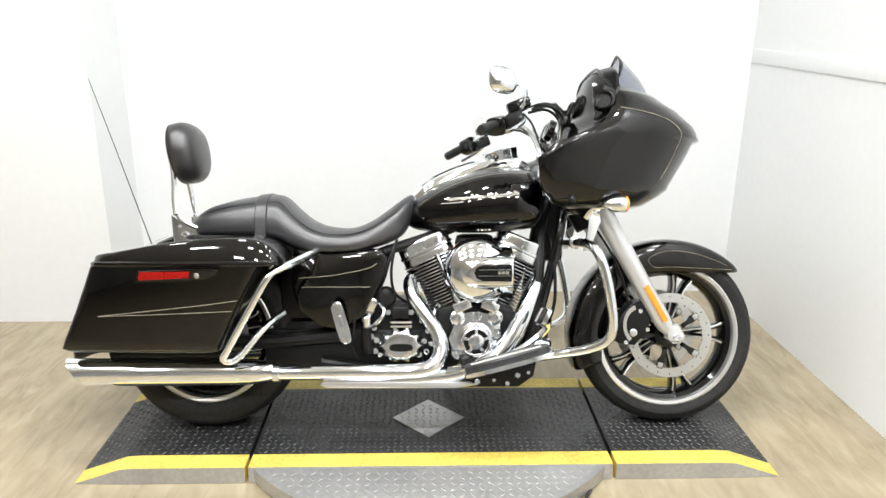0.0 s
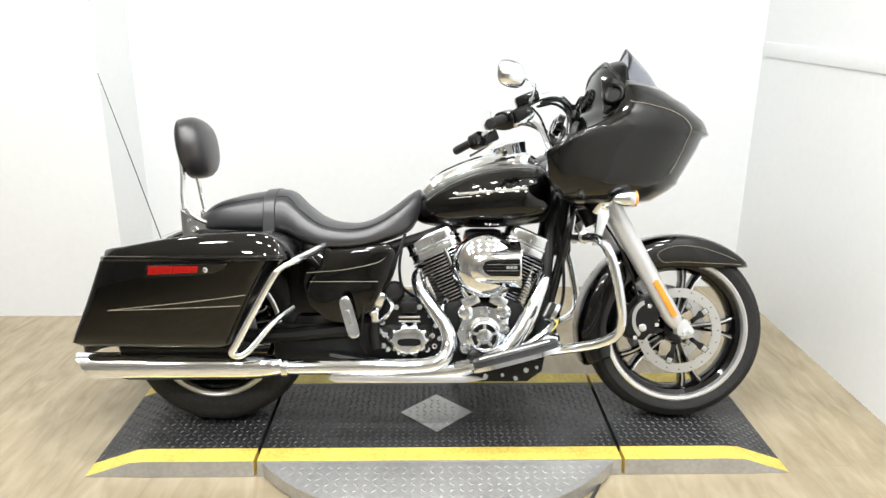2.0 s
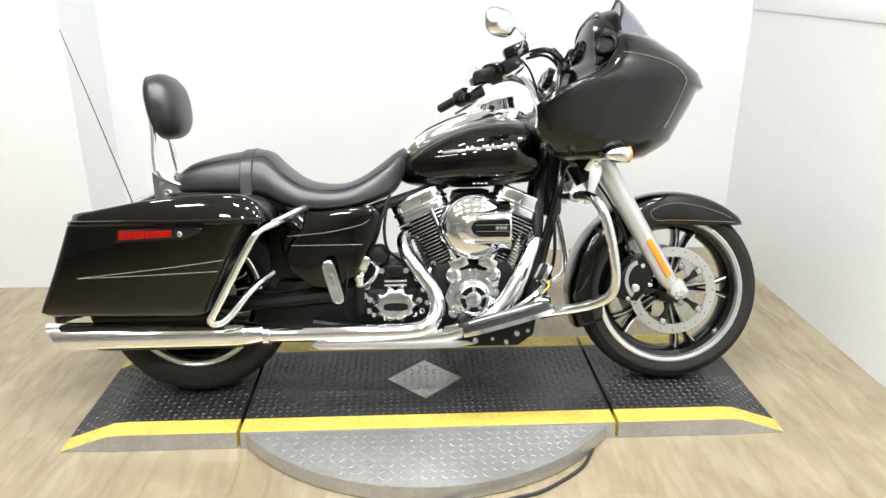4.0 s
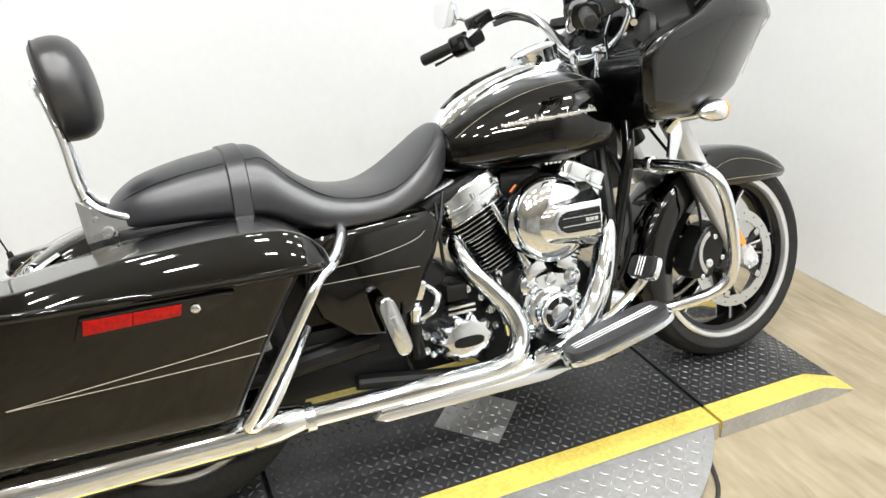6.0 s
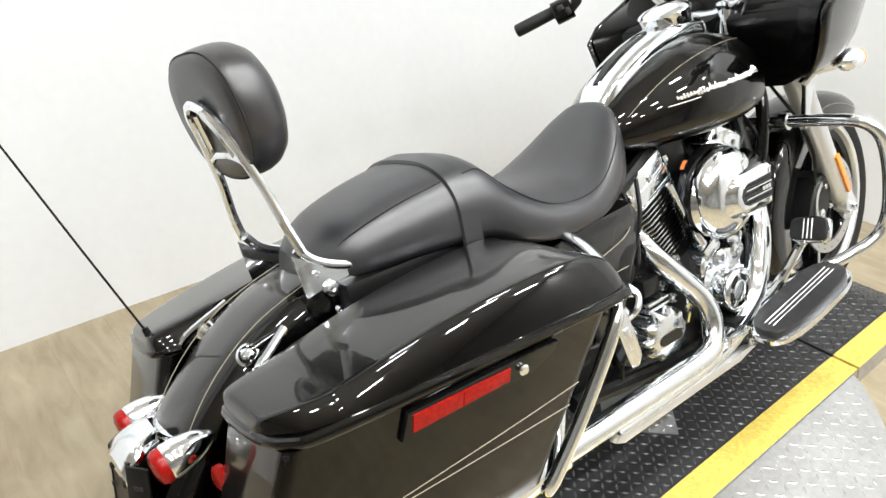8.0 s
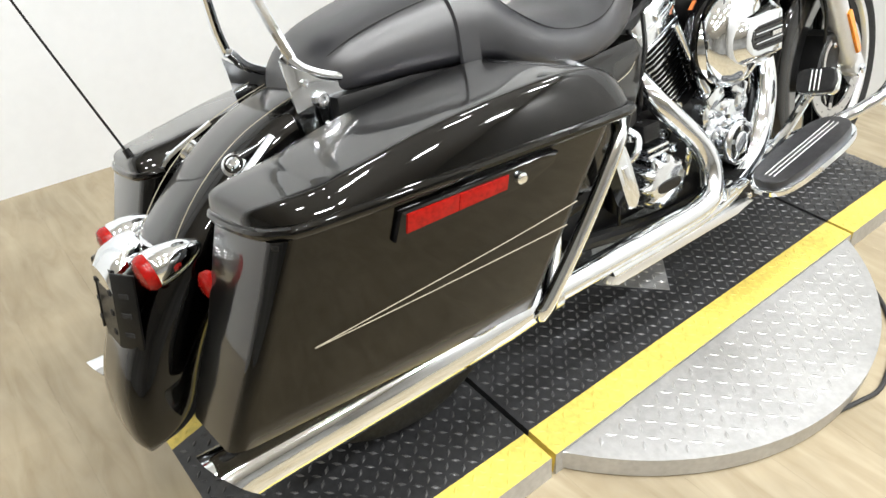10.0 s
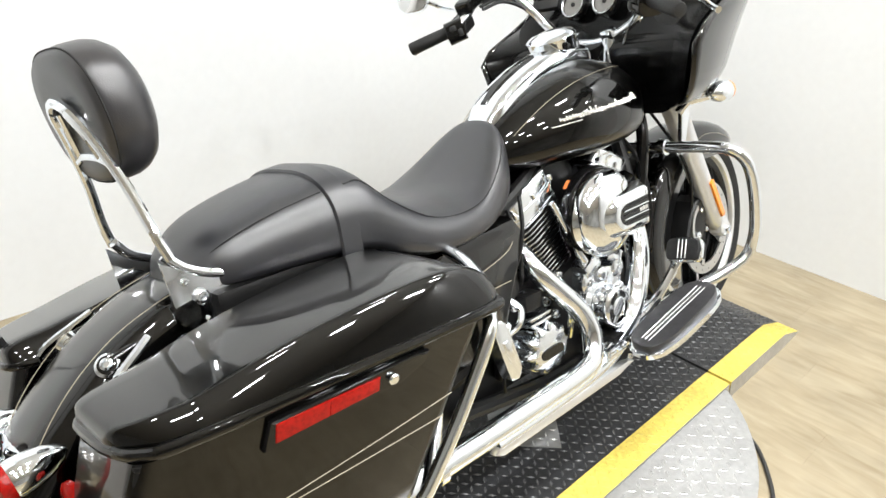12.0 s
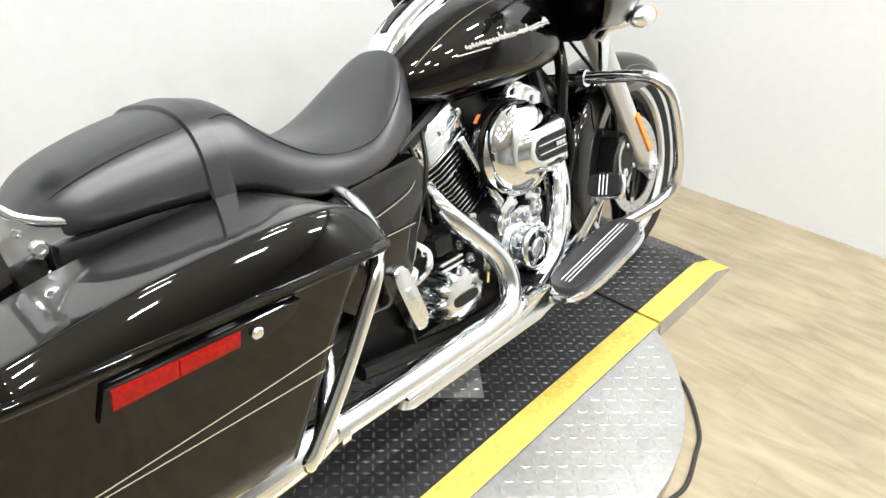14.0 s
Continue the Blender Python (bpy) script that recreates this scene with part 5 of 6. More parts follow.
for x, z, r in ((0.866, 0.392, 0.026), (0.995, 0.392, 0.026), (0.930, 0.398, 0.018), (0.866, 0.268, 0.020), (0.975, 0.270, 0.020), (0.998, 0.335, 0.020)):
    bm = bmesh.new()
    lathe(bm, [(r, -0.01), (r, 0.004), (r * 0.8, 0.008), (r * 0.3, 0.009)], (x, -0.156, z), (0, -1, 0), 18)
    part("cover_lobe", bm, CHROME, cam_cover, "rounded lobe of the cover")
for x, z in ((0.862, 0.392), (0.998, 0.395), (0.862, 0.268), (0.975, 0.262), (1.005, 0.335), (0.852, 0.335)):
    bm = bmesh.new()
    bolt(bm, x, -0.163, z, 0.007, 0.009)
    part("cover_bolt", bm, CHROME_WORN, cam_cover, "chrome bolt")
# oil filter and front of the crankcase
bm = bmesh.new()
lathe(bm, [(0.036, 0), (0.038, 0.01), (0.038, 0.085), (0.03, 0.095), (0.01, 0.096)], (1.10, -0.09, 0.30), (0.8, 0, -0.25), 24)
part("oil_filter", bm, CHROME, bike, "chrome oil filter")

# air cleaner
bm = bmesh.new()
lathe(bm, [(0.07, 0.0), (0.108, 0.004), (0.115, 0.014), (0.115, 0.034), (0.111, 0.040), (0.09, 0.042)], (0.937, -0.118, 0.553), (0, -1, 0), 56)
air = part("air_cleaner", bm, GLOSS, bike, "round air cleaner with a chrome cover")
bm = bmesh.new()
lathe(bm, [(0.104, 0.0), (0.1105, 0.003), (0.1105, 0.012), (0.108, 0.022), (0.101, 0.034), (0.087, 0.044), (0.066, 0.052), (0.042, 0.057), (0.018, 0.059), (0.003, 0.059)], (0.937, -0.160, 0.553), (0, -1, 0), 64)
cover = part("air_cleaner_cover", bm, CHROME, bike, "domed chrome air cleaner cover")
bm = bmesh.new()
rows = []
outline = spline([(1.047, 0.590), (0.985, 0.590), (0.932, 0.586), (0.910, 0.570), (0.903, 0.548), (0.910, 0.526), (0.932, 0.510), (0.985, 0.506), (1.047, 0.506)], 40)
for y, g in ((-0.166, 2.05), (-0.188, 1.80), (-0.204, 1.50), (-0.218, 1.22), (-0.2285, 1.03), (-0.2315, 0.90)):
    rows.append([(min(0.985 + (x - 0.985) * g, 1.050), y, 0.548 + (z - 0.548) * g) for x, z in outline])
loft(bm, rows)
part("cover_boss", bm, CHROME, cover, "chrome boss on the cover", 50)
bm = bmesh.new()
slab(bm, [(0.918, 0.549), (0.926, 0.567), (0.945, 0.575), (1.042, 0.577), (1.044, 0.549), (1.042, 0.520), (0.945, 0.522), (0.926, 0.531)], 0.0022, side_pose(0, -0.2306, 0), 0.0006, 1)
ins = part("cover_insert", bm, GLOSS, cover, "black ribbed insert")
for k in range(5):
    bm = bmesh.new()
    z = 0.5285 + 0.0102 * k
    box(bm, (0.108, 0.003, 0.0034), Matrix.Translation((0.986, -0.2342, z)), 0.001, 1)
    part("rib", bm, CHROME_WORN if k in (1, 3) else BLACK, cover)
for k in range(3):
    bm = bmesh.new()
    box(bm, (0.011, 0.003, 0.010), Matrix.Translation((1.002 + 0.0125 * k, -0.2356, 0.5490)), 0.001, 1)
    part("white_mark", bm, SILVER_SCRIPT, cover, "small white marks")
bm = bmesh.new()
lathe(bm, [(0.1125, 0.0), (0.1125, 0.006), (0.111, 0.006)], (0.937, -0.1475, 0.553), (0, -1, 0), 56, caps=False)
part("cover_ring", bm, CHROME_WORN, air)
bm = bmesh.new()
rows = []
for a in (126, 130, 134, 138):
    ca, sa = math.cos(radians(a)), math.sin(radians(a))
    rows.append([(0.937 + r * ca, y, 0.553 + r * sa) for r, y in ((0.1152, -0.1225), (0.1152, -0.132), (0.1160, -0.132), (0.1160, -0.1225))])
loft(bm, rows)
part("orange_sticker", bm, ORANGE, air, "small orange sticker")

# transmission: dark case, chrome end cover, small fittings
bm = bmesh.new()
slab(bm, [(0.555, 0.255), (0.60, 0.235), (0.78, 0.235), (0.80, 0.30), (0.79, 0.40), (0.745, 0.445), (0.66, 0.45), (0.59, 0.44), (0.56, 0.38)], 0.24, side_pose(0, 0.13, 0), 0.02)
gearbox = part("gearbox", bm, BLACK, bike, "black gearbox case")
bm = bmesh.new()
rows = []
for y, g, amp in ((-0.085, 1.10, 0.03), (-0.100, 1.08, 0.05), (-0.106, 1.0, 0.11), (-0.160, 0.96, 0.12), (-0.176, 0.91, 0.10), (-0.184, 0.82, 0.06), (-0.186, 0.70, 0.0)):
    rows.append([(0.674 + 0.072 * g * (1 + amp * math.cos(10 * t)) * math.cos(t), y, 0.300 + 0.058 * g * (1 + amp * math.cos(10 * t)) * math.sin(t)) for t in np.linspace(0, 2 * math.pi, 100, endpoint=False)])
loft(bm, rows)
side = part("gearbox_cover", bm, POLISHED, bike, "fluted chrome gearbox end cover", 40)
bm = bmesh.new()
slab(bm, oval(0, 0, 0.040, 0.013, 24, 3), 0.003, side_pose(0.674, -0.1855, 0.295), 0.001, 1)
part("cover_inlay", bm, GLOSS, side, "dark inlay")
for k in range(2):
    bm = bmesh.new()
    box(bm, (0.074, 0.050, 0.008), Matrix.Translation((0.674, -0.138, 0.363 + 0.014 * k)), 0.003)
    part("cooling_rib", bm, POLISHED, side)
bm = bmesh.new()
box(bm, (0.056, 0.06, 0.040), Matrix.Translation((0.672, -0.12, 0.410)), 0.008)
part("breather_box", bm, BLACK, side, "black breather box")
for x, z, y, r in ((0.745, 0.420, -0.118, 0.013), (0.772, 0.392, -0.122, 0.010), (0.765, 0.345, -0.125, 0.012), (0.778, 0.300, -0.122, 0.011), (0.735, 0.262, -0.122, 0.012), (0.690, 0.252, -0.120, 0.010), (0.640, 0.252, -0.120, 0.012), (0.600, 0.262, -0.120, 0.010), (0.570, 0.325, -0.118, 0.013), (0.800, 0.43, -0.115, 0.012)):
    bm = bmesh.new()
    bolt(bm, x, y, z, r, 0.014)
    part("case_bolt", bm, CHROME, gearbox, "chrome bolt")
for pts, r in (([(0.80, -0.12, 0.43), (0.785, -0.15, 0.40), (0.79, -0.155, 0.33), (0.81, -0.13, 0.27)], 0.008), ([(0.60, -0.13, 0.44), (0.615, -0.155, 0.415), (0.60, -0.16, 0.385), (0.575, -0.14, 0.36)], 0.008)):
    bm = bmesh.new()
    tube(bm, pts, r, 10, 22)
    part("oil_line", bm, CHROME_WORN, gearbox, "chrome oil line")
for x, z in ((0.628, 0.408), (0.708, 0.408), (0.580, 0.355), (0.588, 0.312), (0.584, 0.275), (0.752, 0.308), (0.760, 0.272), (0.745, 0.38), (0.668, 0.42)):
    bm = bmesh.new()
    bolt(bm, x, -0.112, z, 0.0125, 0.018)
    part("case_bolt", bm, CHROME, gearbox, "chrome bolt")
bm = bmesh.new()
lathe(bm, [(0.034, 0.0), (0.036, 0.008), (0.036, 0.05), (0.028, 0.06), (0.012, 0.062)], (0.612, -0.075, 0.458), (0.2, -1, 0.1), 24)
part("starter_end", bm, BLACK, bike, "round black starter end")
bm = bmesh.new()
box(bm, (0.040, 0.04, 0.052), Matrix.Translation((0.570, -0.135, 0.438)) @ pose(0, 0, 0, 10, 15, 0), 0.010, 3)
part("solenoid_cover", bm, POLISHED, bike, "small chrome cover")
bm = bmesh.new()
lathe(bm, [(0.014, -0.05), (0.016, 0.0), (0.019, 0.002), (0.019, 0.016), (0.012, 0.022), (0.004, 0.023)], (0.555, -0.150, 0.385), (0, -0.3, 1), 20)
part("oil_filler", bm, CHROME, bike, "chrome oil filler cap")
bm = bmesh.new()
tube(bm, [(0.555, -0.145, 0.36), (0.553, -0.14, 0.32), (0.56, -0.13, 0.27)], [0.018, 0.018, 0.02], 14, 10)
part("filler_neck", bm, BLACK, bike, "black filler neck")
for pts, r in (([(0.52, -0.18, 0.42), (0.515, -0.185, 0.36), (0.51, -0.18, 0.30), (0.53, -0.16, 0.25)], 0.004), ([(0.63, -0.15, 0.60), (0.62, -0.16, 0.54), (0.60, -0.15, 0.49), (0.58, -0.12, 0.45)], 0.006), ([(0.65, -0.12, 0.63), (0.64, -0.15, 0.55), (0.65, -0.14, 0.48), (0.69, -0.10, 0.44)], 0.005), ([(0.66, -0.15, 0.66), (0.635, -0.17, 0.59), (0.60, -0.17, 0.52), (0.545, -0.16, 0.47), (0.535, -0.16, 0.40)], 0.005), ([(1.19, -0.05, 0.72), (1.20, -0.12, 0.62), (1.205, -0.14, 0.5), (1.20, -0.13, 0.42), (1.17, -0.12, 0.34)], 0.006)):
    bm = bmesh.new()
    tube(bm, pts, r, 8, 26)
    part("wire_loom", bm, BLACK, bike, "black wiring")
bm = bmesh.new()
box(bm, (0.14, 0.10, 0.16), Matrix.Translation((0.935, 0.0, 0.60)), 0.03)
part("intake", bm, BLACK, bike, "black intake body")
bm = bmesh.new()
box(bm, (0.05, 0.20, 0.14), Matrix.Translation((1.165, 0, 0.30)), 0.012)
part("oil_cooler", bm, BLACK, bike, "black oil cooler")

bm = bmesh.new()
slab(bm, [(0.86, 0.215), (0.90, 0.165), (1.07, 0.165), (1.12, 0.20), (1.13, 0.25), (1.0, 0.262), (0.88, 0.25)], 0.10, side_pose(0, -0.115, 0), 0.012)
board_mount = part("board_mount", bm, BLACK, bike, "black casting behind the footboard")
for x, z, r in ((0.93, 0.185, 0.010), (0.985, 0.19, 0.008), (1.03, 0.178, 0.009), (1.065, 0.205, 0.010), (1.10, 0.215, 0.008)):
    bm = bmesh.new()
    bolt(bm, x, -0.213, z, r, 0.010)
    part("mount_bolt", bm, CHROME, board_mount, "chrome bolt")

# ---- exhaust ----
def pipe(name, pts, r, mat, parent, label="", steps=50):
    bm = bmesh.new()
    tube(bm, pts, r, 18, steps)
    return part(name, bm, mat, parent, label, 50)


exhaust = new("exhaust")
exhaust.parent = bike
exhaust["label"] = "chrome exhaust pipes and long mufflers"
pipe("rear_header", [(0.725, -0.060, 0.535), (0.704, -0.100, 0.508), (0.718, -0.138, 0.458), (0.757, -0.163, 0.402), (0.793, -0.180, 0.352), (0.808, -0.194, 0.302), (0.797, -0.206, 0.257), (0.765, -0.216, 0.231), (0.70, -0.216, 0.220), (0.56, -0.214, 0.219), (0.40, -0.210, 0.218), (0.262, -0.206, 0.218)], [0.022, 0.025, 0.0255, 0.0255, 0.0255, 0.0265, 0.027, 0.0265, 0.0255, 0.026, 0.026, 0.027], CHROME, exhaust, "chrome rear header pipe", 80)
pipe("front_header", [(1.160, -0.060, 0.535), (1.146, -0.105, 0.512), (1.116, -0.140, 0.455), (1.086, -0.162, 0.390), (1.042, -0.176, 0.312), (0.985, -0.186, 0.255), (0.90, -0.196, 0.220), (0.80, -0.206, 0.200), (0.62, -0.212, 0.190), (0.42, -0.218, 0.192)], [0.023, 0.028, 0.031, 0.032, 0.032, 0.031, 0.028, 0.025, 0.021, 0.016], CHROME, exhaust, "chrome front header pipe", 70)
for x, y, z in ((0.262, -0.206, 0.218),):
    bm = bmesh.new()
    lathe(bm, [(0.030, -0.012), (0.034, -0.010), (0.034, 0.010), (0.030, 0.012)], (x, y, z), (1, 0, 0), 22)
    part("muffler_clamp", bm, CHROME_WORN, exhaust, "steel muffler clamp")
for s in (1, -1):
    bm = bmesh.new()
    rows = []
    prof = [(0.258, 0.027, 0), (0.240, 0.033, 0), (0.19, 0.042, 0), (0.13, 0.0445, 0), (-0.10, 0.0455, 0), (-0.30, 0.0460, 0), (-0.370, 0.0465, 1), (-0.390, 0.047, 1), (-0.385, 0.042, 1), (-0.20, 0.040, 1)]
    for x, r, cut in prof:
        rows.append([(x + (cut and -0.035 * math.sin(2 * math.pi * k / 28)), -0.206 + r * math.cos(2 * math.pi * k / 28), 0.222 + r * math.sin(2 * math.pi * k / 28)) for k in range(28)])
    loft(bm, rows)
    if s < 0:
        mirrored(bm)
        bmesh.ops.translate(bm, vec=(-0.045, 0.018, 0.012), verts=bm.verts)
    part("muffler", bm, CHROME, exhaust, "long chrome slash-cut muffler", 40)
    bm = bmesh.new()
    tube(bm, [(-0.28, -0.206, 0.273), (-0.26, -0.206, 0.282), (-0.15, -0.206, 0.283), (0.05, -0.206, 0.282), (0.13, -0.206, 0.276)], [0.012, 0.02, 0.022, 0.022, 0.014], 12, 24)
    if s < 0:
        mirrored(bm)
    part("muffler_hanger", bm, BLACK, exhaust, "black muffler hanger")
bm = bmesh.new()
slab(bm, [(0.405, 0.192), (0.43, 0.181), (0.86, 0.178), (0.93, 0.188), (0.90, 0.197), (0.42, 0.203)], 0.020, side_pose(0, -0.214, -0.011), 0.004)
part("heat_shield", bm, RIM_WHITE, exhaust, "flat chrome heat shield")
bm = bmesh.new()
slab(bm, [(0.82, 0.215), (0.90, 0.222), (0.90, 0.240), (0.83, 0.238)], 0.02, side_pose(0, -0.215, 0), 0.004)
part("shield_bracket", bm, CHROME, exhaust)

# ---- rider's footboard, brake pedal, folded passenger peg ----
for s in (1, -1):
    bm = bmesh.new()
    m = Matrix.Translation((1.018, -0.300, 0.277)) @ Matrix.Rotation(radians(-16), 4, "Y") @ Matrix.Rotation(radians(-8), 4, "Z")
    slab(bm, oval(0, 0, 0.152, 0.063, 40, 3.0), 0.014, m @ Matrix.Translation((0, 0, -0.023)), 0.005, 3)
    if s < 0:
        mirrored(bm)
    fb = part("footboard", bm, CHROME, bike, "chrome-rimmed rider footboard with a grey rubber pad")
    bm = bmesh.new()
    slab(bm, oval(0, 0, 0.141, 0.054, 40, 3.2), 0.018, m @ Matrix.Translation((0, 0, -0.009)), 0.004, 3)
    if s < 0:
        mirrored(bm)
    part("rubber_pad", bm, BOARD_PAD, fb, "worn grey rubber pad")
    for k in (-1, 0, 1):
        bm = bmesh.new()
        box(bm, (0.235, 0.0016, 0.003), m @ Matrix.Translation((0, 0.011 * k, 0.0090)), 0.001, 1)
        if s < 0:
            mirrored(bm)
        part("pad_strip", bm, SATIN, fb, "bright inlaid strip")
    bm = bmesh.new()
    tube(bm, [(0.96, -0.27, 0.232), (0.95, -0.18, 0.22), (0.95, -0.10, 0.22)], 0.014, 10, 12)
    tube(bm, [(1.10, -0.28, 0.262), (1.10, -0.18, 0.24), (1.10, -0.10, 0.24)], 0.014, 10, 12)
    if s < 0:
        mirrored(bm)
    part("board_bracket", bm, BLACK, fb, "black board bracket")
bm = bmesh.new()
m = Matrix.Translation((1.150, -0.268, 0.402)) @ Matrix.Rotation(radians(-62), 4, "Y") @ Matrix.Rotation(radians(6), 4, "Z")
slab(bm, oval(0, 0, 0.032, 0.048, 28, 4.5), 0.014, m, 0.004, 3)
pedal = part("brake_pedal", bm, CHROME, bike, "chrome brake pedal with a ribbed black pad")
bm = bmesh.new()
slab(bm, oval(0, 0, 0.028, 0.044, 28, 4.5), 0.010, m @ Matrix.Translation((0, 0, 0.0145)), 0.003, 3)
part("pedal_pad", bm, RUBBER, pedal, "black rubber pad")
for k in (-1, 0, 1):
    bm = bmesh.new()
    box(bm, (0.050, 0.0035, 0.003), m @ Matrix.Translation((0, 0.010 * k, 0.0252)), 0.001, 1)
    part("pad_strip", bm, SATIN, pedal, "bright inlaid strip")
bm = bmesh.new()
tube(bm, [(1.160, -0.262, 0.395), (1.155, -0.235, 0.36), (1.10, -0.225, 0.31), (1.03, -0.215, 0.265), (0.98, -0.20, 0.245)], [0.011, 0.012, 0.012, 0.013, 0.016], 10, 30)
part("pedal_arm", bm, CHROME, pedal, "chrome pedal arm")
for s in (1, -1):
    bm = bmesh.new()
    slab(bm, oval(0, 0, 0.072, 0.020, 28, 4.5), 0.030, Matrix.Translation((0.478, -0.205, 0.385)) @ pose(0, 0, 0, 90, 0, 0) @ Matrix.Rotation(radians(-74), 4, "Z"), 0.007, 3)
    if s < 0:
        mirrored(bm)
    peg = part("passenger_peg", bm, POLISHED, bike, "folded chrome passenger peg")
    bm = bmesh.new()
    box(bm, (0.05, 0.006, 0.014), Matrix.Translation((0.478, -0.2365, 0.385)) @ pose(0, 0, 0, 0, 74, 0), 0.002)
    if s < 0:
        mirrored(bm)
    part("peg_inlay", bm, CHROME_WORN, peg)
    bm = bmesh.new()
    bolt(bm, 0.498, -0.218, 0.325, 0.012, 0.016)
    if s < 0:
        mirrored(bm)
    part("peg_bolt", bm, CHROME, peg, "chrome pivot")

# ---- tail: lights, plate bracket, antenna ----
TILT_B = Matrix.Translation((-0.430, 0, 0.460)) @ Matrix.Rotation(radians(10), 4, "Y") @ Matrix.Translation((0.462, 0, -0.435))
bm = bmesh.new()
slab(bm, [(-0.050, 0.495), (0.050, 0.495), (0.050, 0.47), (0.046, 0.40), (0.032, 0.37), (-0.032, 0.37), (-0.046, 0.40), (-0.050, 0.47)], 0.006, TILT_B @ Matrix.Translation((-0.462, 0, 0)) @ Matrix.Rotation(radians(90), 4, "X") @ Matrix.Rotation(radians(90), 4, "Y"), 0.002)
bracket = part("plate_bracket", bm, BLACK, bike, "black slotted plate bracket")
for y, z in ((-0.04, 0.46), (-0.04, 0.43), (-0.04, 0.40), (0.04, 0.46), (0.04, 0.43), (0.04, 0.40)):
    bm = bmesh.new()
    box(bm, (0.003, 0.012, 0.008), TILT_B @ Matrix.Translation((-0.4655, y, z)), 0.001, 1)
    part("slot", bm, GAP, bracket, "dark slot")
for s in (1, -1):
    m = TILT_B @ Matrix.Translation((-0.4515, -0.068 * s, 0)) @ Matrix.Rotation(radians(-58 * s), 4, "Z")
    bm = bmesh.new()
    box(bm, (0.042, 0.005, 0.115), m @ Matrix.Translation((0, 0, 0.435)), 0.002)
    part("bracket_wing", bm, BLACK, bracket, "black slotted wing")
    for z in (0.40, 0.43, 0.46):
        bm = bmesh.new()
        box(bm, (0.018, 0.007, 0.008), m @ Matrix.Translation((0, 0, z)), 0.001, 1)
        part("slot", bm, GAP, bracket, "dark slot")
bm = bmesh.new()
rows = []
for x, z, w in ((-0.365, 0.550, 0.036), (-0.390, 0.546, 0.048), (-0.412, 0.535, 0.052), (-0.428, 0.515, 0.052)):
    rows.append([(x, w * u, z - 0.012 * u * u + (0 if abs(u) < 1 else -0.01)) for u in np.linspace(-1, 1, 13)] + [(x, w * u, z - 0.03) for u in np.linspace(1, -1, 5)])
loft(bm, rows)
part("plate_light", bm, CHROME, bracket, "chrome plate light cover")
for s in (1, -1):
    bm = bmesh.new()
    lathe(bm, [(0.005, 0.068), (0.014, 0.060), (0.023, 0.040), (0.028, 0.017), (0.029, -0.004), (0.026, -0.010)], (-0.368, -0.098, 0.516), (0.98, 0, 0.16), 26)
    if s < 0:
        mirrored(bm)
    tl = part("tail_light", bm, CHROME, bike, "chrome bullet rear turn signal with a red lens")
    bm = bmesh.new()
    lathe(bm, [(0.0275, 0.0), (0.028, 0.009), (0.024, 0.016), (0.014, 0.020), (0.003, 0.021)], (-0.376, -0.098, 0.5148), (-0.98, 0, -0.16), 26)
    if s < 0:
        mirrored(bm)
    part("lens", bm, RED, tl, "red signal lens")
    bm = bmesh.new()
    tube(bm, [(-0.33, -0.085, 0.515), (-0.345, -0.03, 0.512), (-0.35, 0.0, 0.512)], 0.012, 10, 10)
    if s < 0:
        mirrored(bm)
    part("light_bar", bm, CHROME, tl, "chrome light bar")
    bm = bmesh.new()
    lathe(bm, [(0.022, 0), (0.022, 0.008), (0.016, 0.012), (0.003, 0.013)], (-0.318, -0.158, 0.485), (-1, -0.2, 0), 20)
    if s < 0:
        mirrored(bm)
    part("rear_reflector", bm, RED, bike, "small round red reflector")
    bm = bmesh.new()
    tube(bm, [(-0.16, -0.118, 0.645), (-0.24, -0.15, 0.60), (-0.26, -0.16, 0.56)], 0.007, 8, 12)
    if s < 0:
        mirrored(bm)
    part("bag_rail", bm, CHROME, bike, "chrome saddlebag rail")
bm = bmesh.new()
tube(bm, [(-0.270, 0.19, 0.55), (-0.280, 0.197, 0.59), (-0.290, 0.199, 0.63)], [0.010, 0.009, 0.006], 10, 8)
ant = part("antenna", bm, BLACK, bike, "thin black whip antenna")
bm = bmesh.new()
tube(bm, [(-0.288, 0.2, 0.62), (-0.348, 0.184, 0.80), (-0.417, 0.162, 1.01), (-0.502, 0.134, 1.262)], [0.0022, 0.002, 0.0018, 0.0014], 6, 16)
part("whip", bm, BLACK, ant, "thin whip")

# ---- side stand on the far side ----
bm = bmesh.new()
tube(bm, [(0.90, 0.12, 0.20), (0.87, 0.22, 0.14), (0.83, 0.315, 0.096)], 0.012, 10, 14)
box(bm, (0.06, 0.05, 0.012), Matrix.Translation((0.83, 0.318, 0.096)) @ pose(0, 0, 0, 16.5, 0, 0), 0.004)
part("side_stand", bm, BLACK, bike, "black steel side stand")

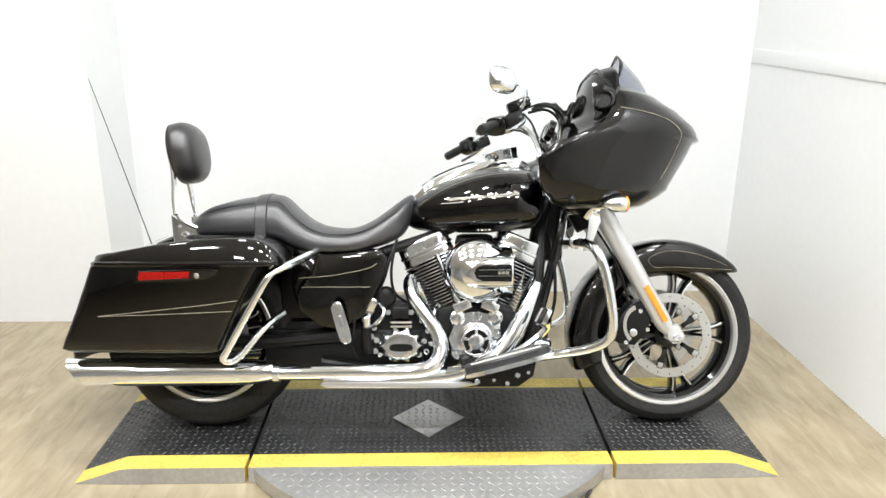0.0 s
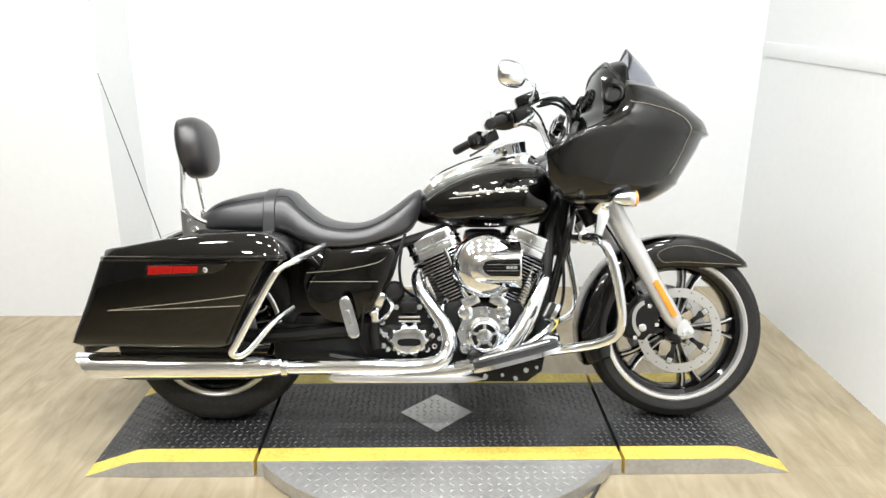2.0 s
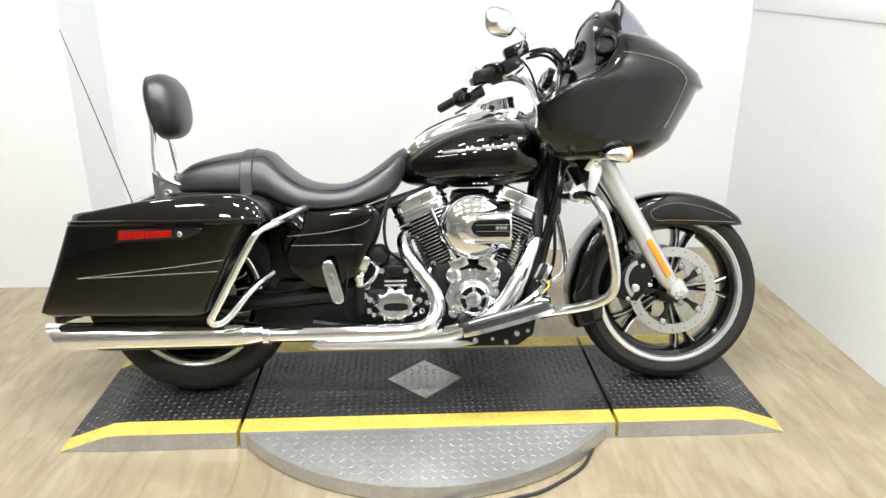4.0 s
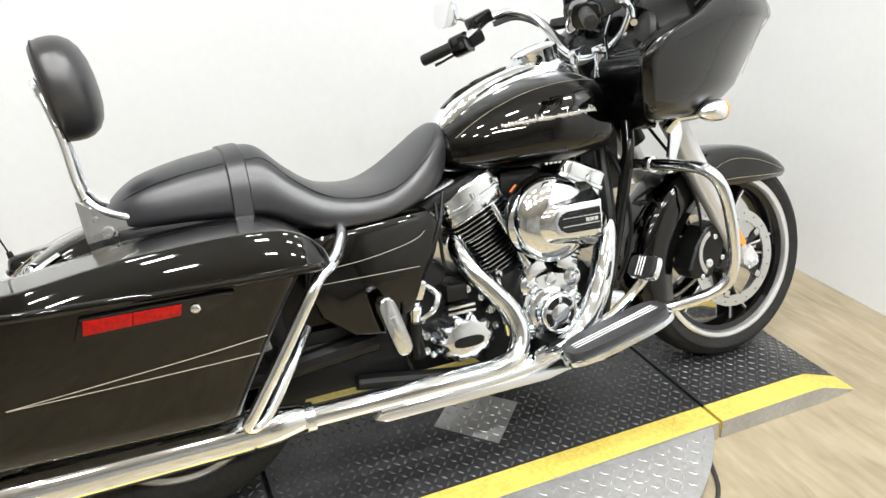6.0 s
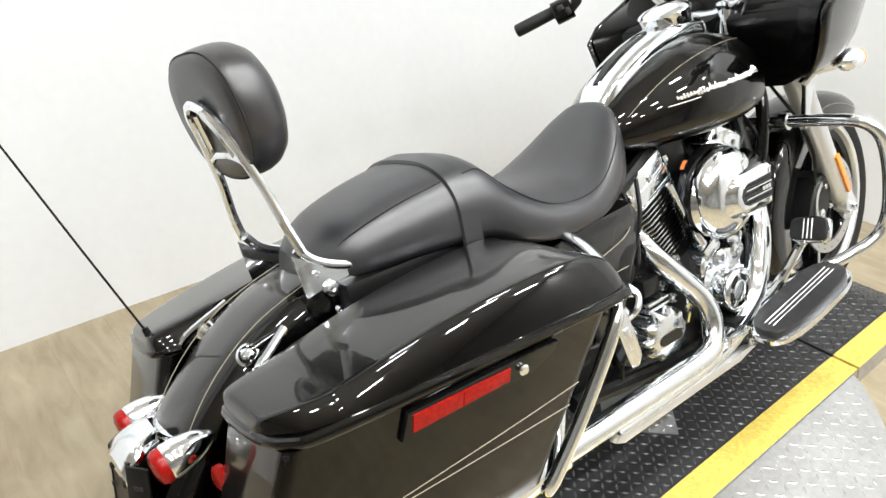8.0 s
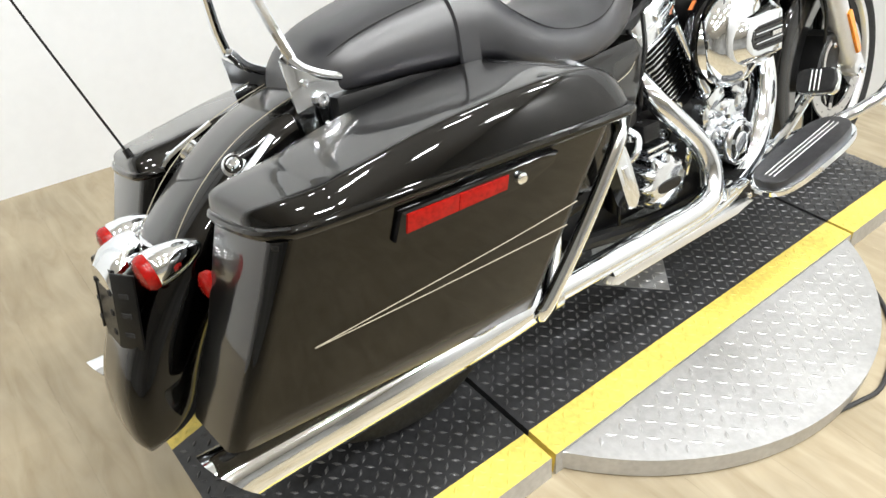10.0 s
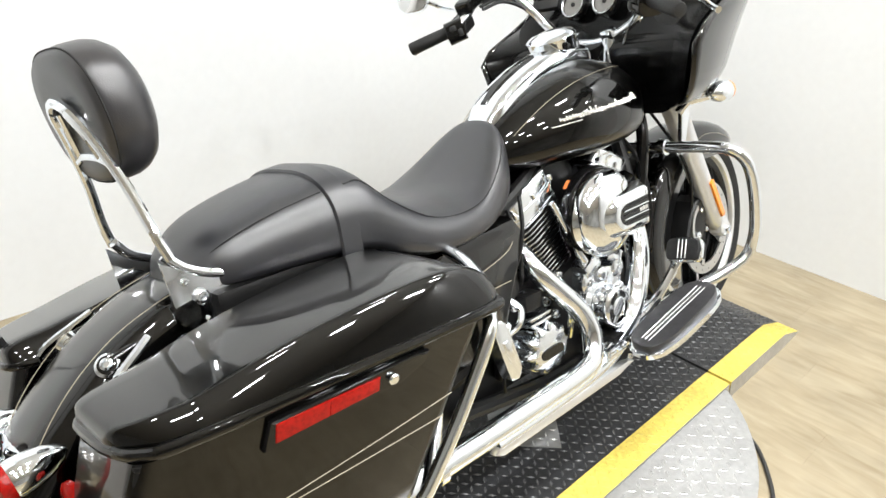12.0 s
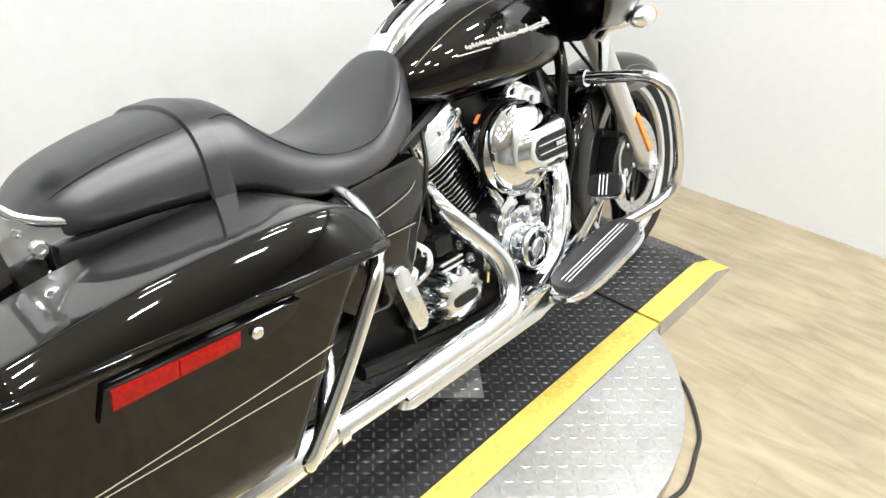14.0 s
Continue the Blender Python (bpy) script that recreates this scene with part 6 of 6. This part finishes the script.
# ---- cable lying on the floor beside the turntable ----
bm = bmesh.new()
tube(bm, [(1.17, 0.05, FLOOR_Z + 0.0056), (1.10, -0.10, FLOOR_Z + 0.0056), (1.045, -0.175, FLOOR_Z + 0.0056), (0.93, -0.258, FLOOR_Z + 0.0056), (0.85, -0.285, FLOOR_Z + 0.0056), (0.74, -0.310, FLOOR_Z + 0.0056), (0.66, -0.297, FLOOR_Z + 0.0056), (0.55, -0.270, FLOOR_Z + 0.0056)], 0.0055, 8, 60)
tagged(part("power_cable", bm, CABLE, None), "dark power cable lying on the floor by the turntable", "cable")

# ---- floor planks ----
bm = bmesh.new()
box(bm, (RIGHT_X - LEFT_X + 0.3, BACK_Y - NEAR_Y + 0.3, 0.1), Matrix.Translation(((RIGHT_X + LEFT_X) / 2, (BACK_Y + NEAR_Y) / 2, FLOOR_Z - 0.054)))
floor = tagged(part("floor", bm, JOINT, None, "", 0), "light oak plank floor", "floor", kind="structure")
PL, PW = 1.22, 0.18
bm = bmesh.new()
box(bm, (PL - 0.0003, PW - 0.0003, 0.0036), Matrix.Translation((0, 0, -0.0018)))
me = bpy.data.meshes.new("plank")
bm.to_mesh(me)
bm.free()
me.materials.append(OAK)
row, x = 0, LEFT_X + PW / 2
far = bmesh.new()
while x - PW / 2 < RIGHT_X:
    wide = min(x + PW / 2, RIGHT_X + 0.02) - (x - PW / 2)
    y = NEAR_Y - ((row * 0.437) % 1.0) * PL + PL / 2
    while y - PL / 2 < BACK_Y:
        y0, y1 = max(y - PL / 2, NEAR_Y), min(y + PL / 2, BACK_Y + 0.02)
        m = pose(x - PW / 2 + wide / 2, (y0 + y1) / 2, FLOOR_Z, 0, 0, 90)
        if x > -4.0 and y1 > -4.0:
            p = new("plank", me)
            p.parent = floor
            p.matrix_basis = m @ Matrix.Diagonal(((y1 - y0) / PL, wide / PW, 1, 1))
        else:
            box(far, (y1 - y0 - 0.0003, wide - 0.0003, 0.0036), m @ Matrix.Translation((0, 0, -0.0018)))
        y += PL
    x += PW
    row += 1
tagged(part("far_plank", far, OAK, floor, "", 0), "light oak planks further off", kind="stuff")
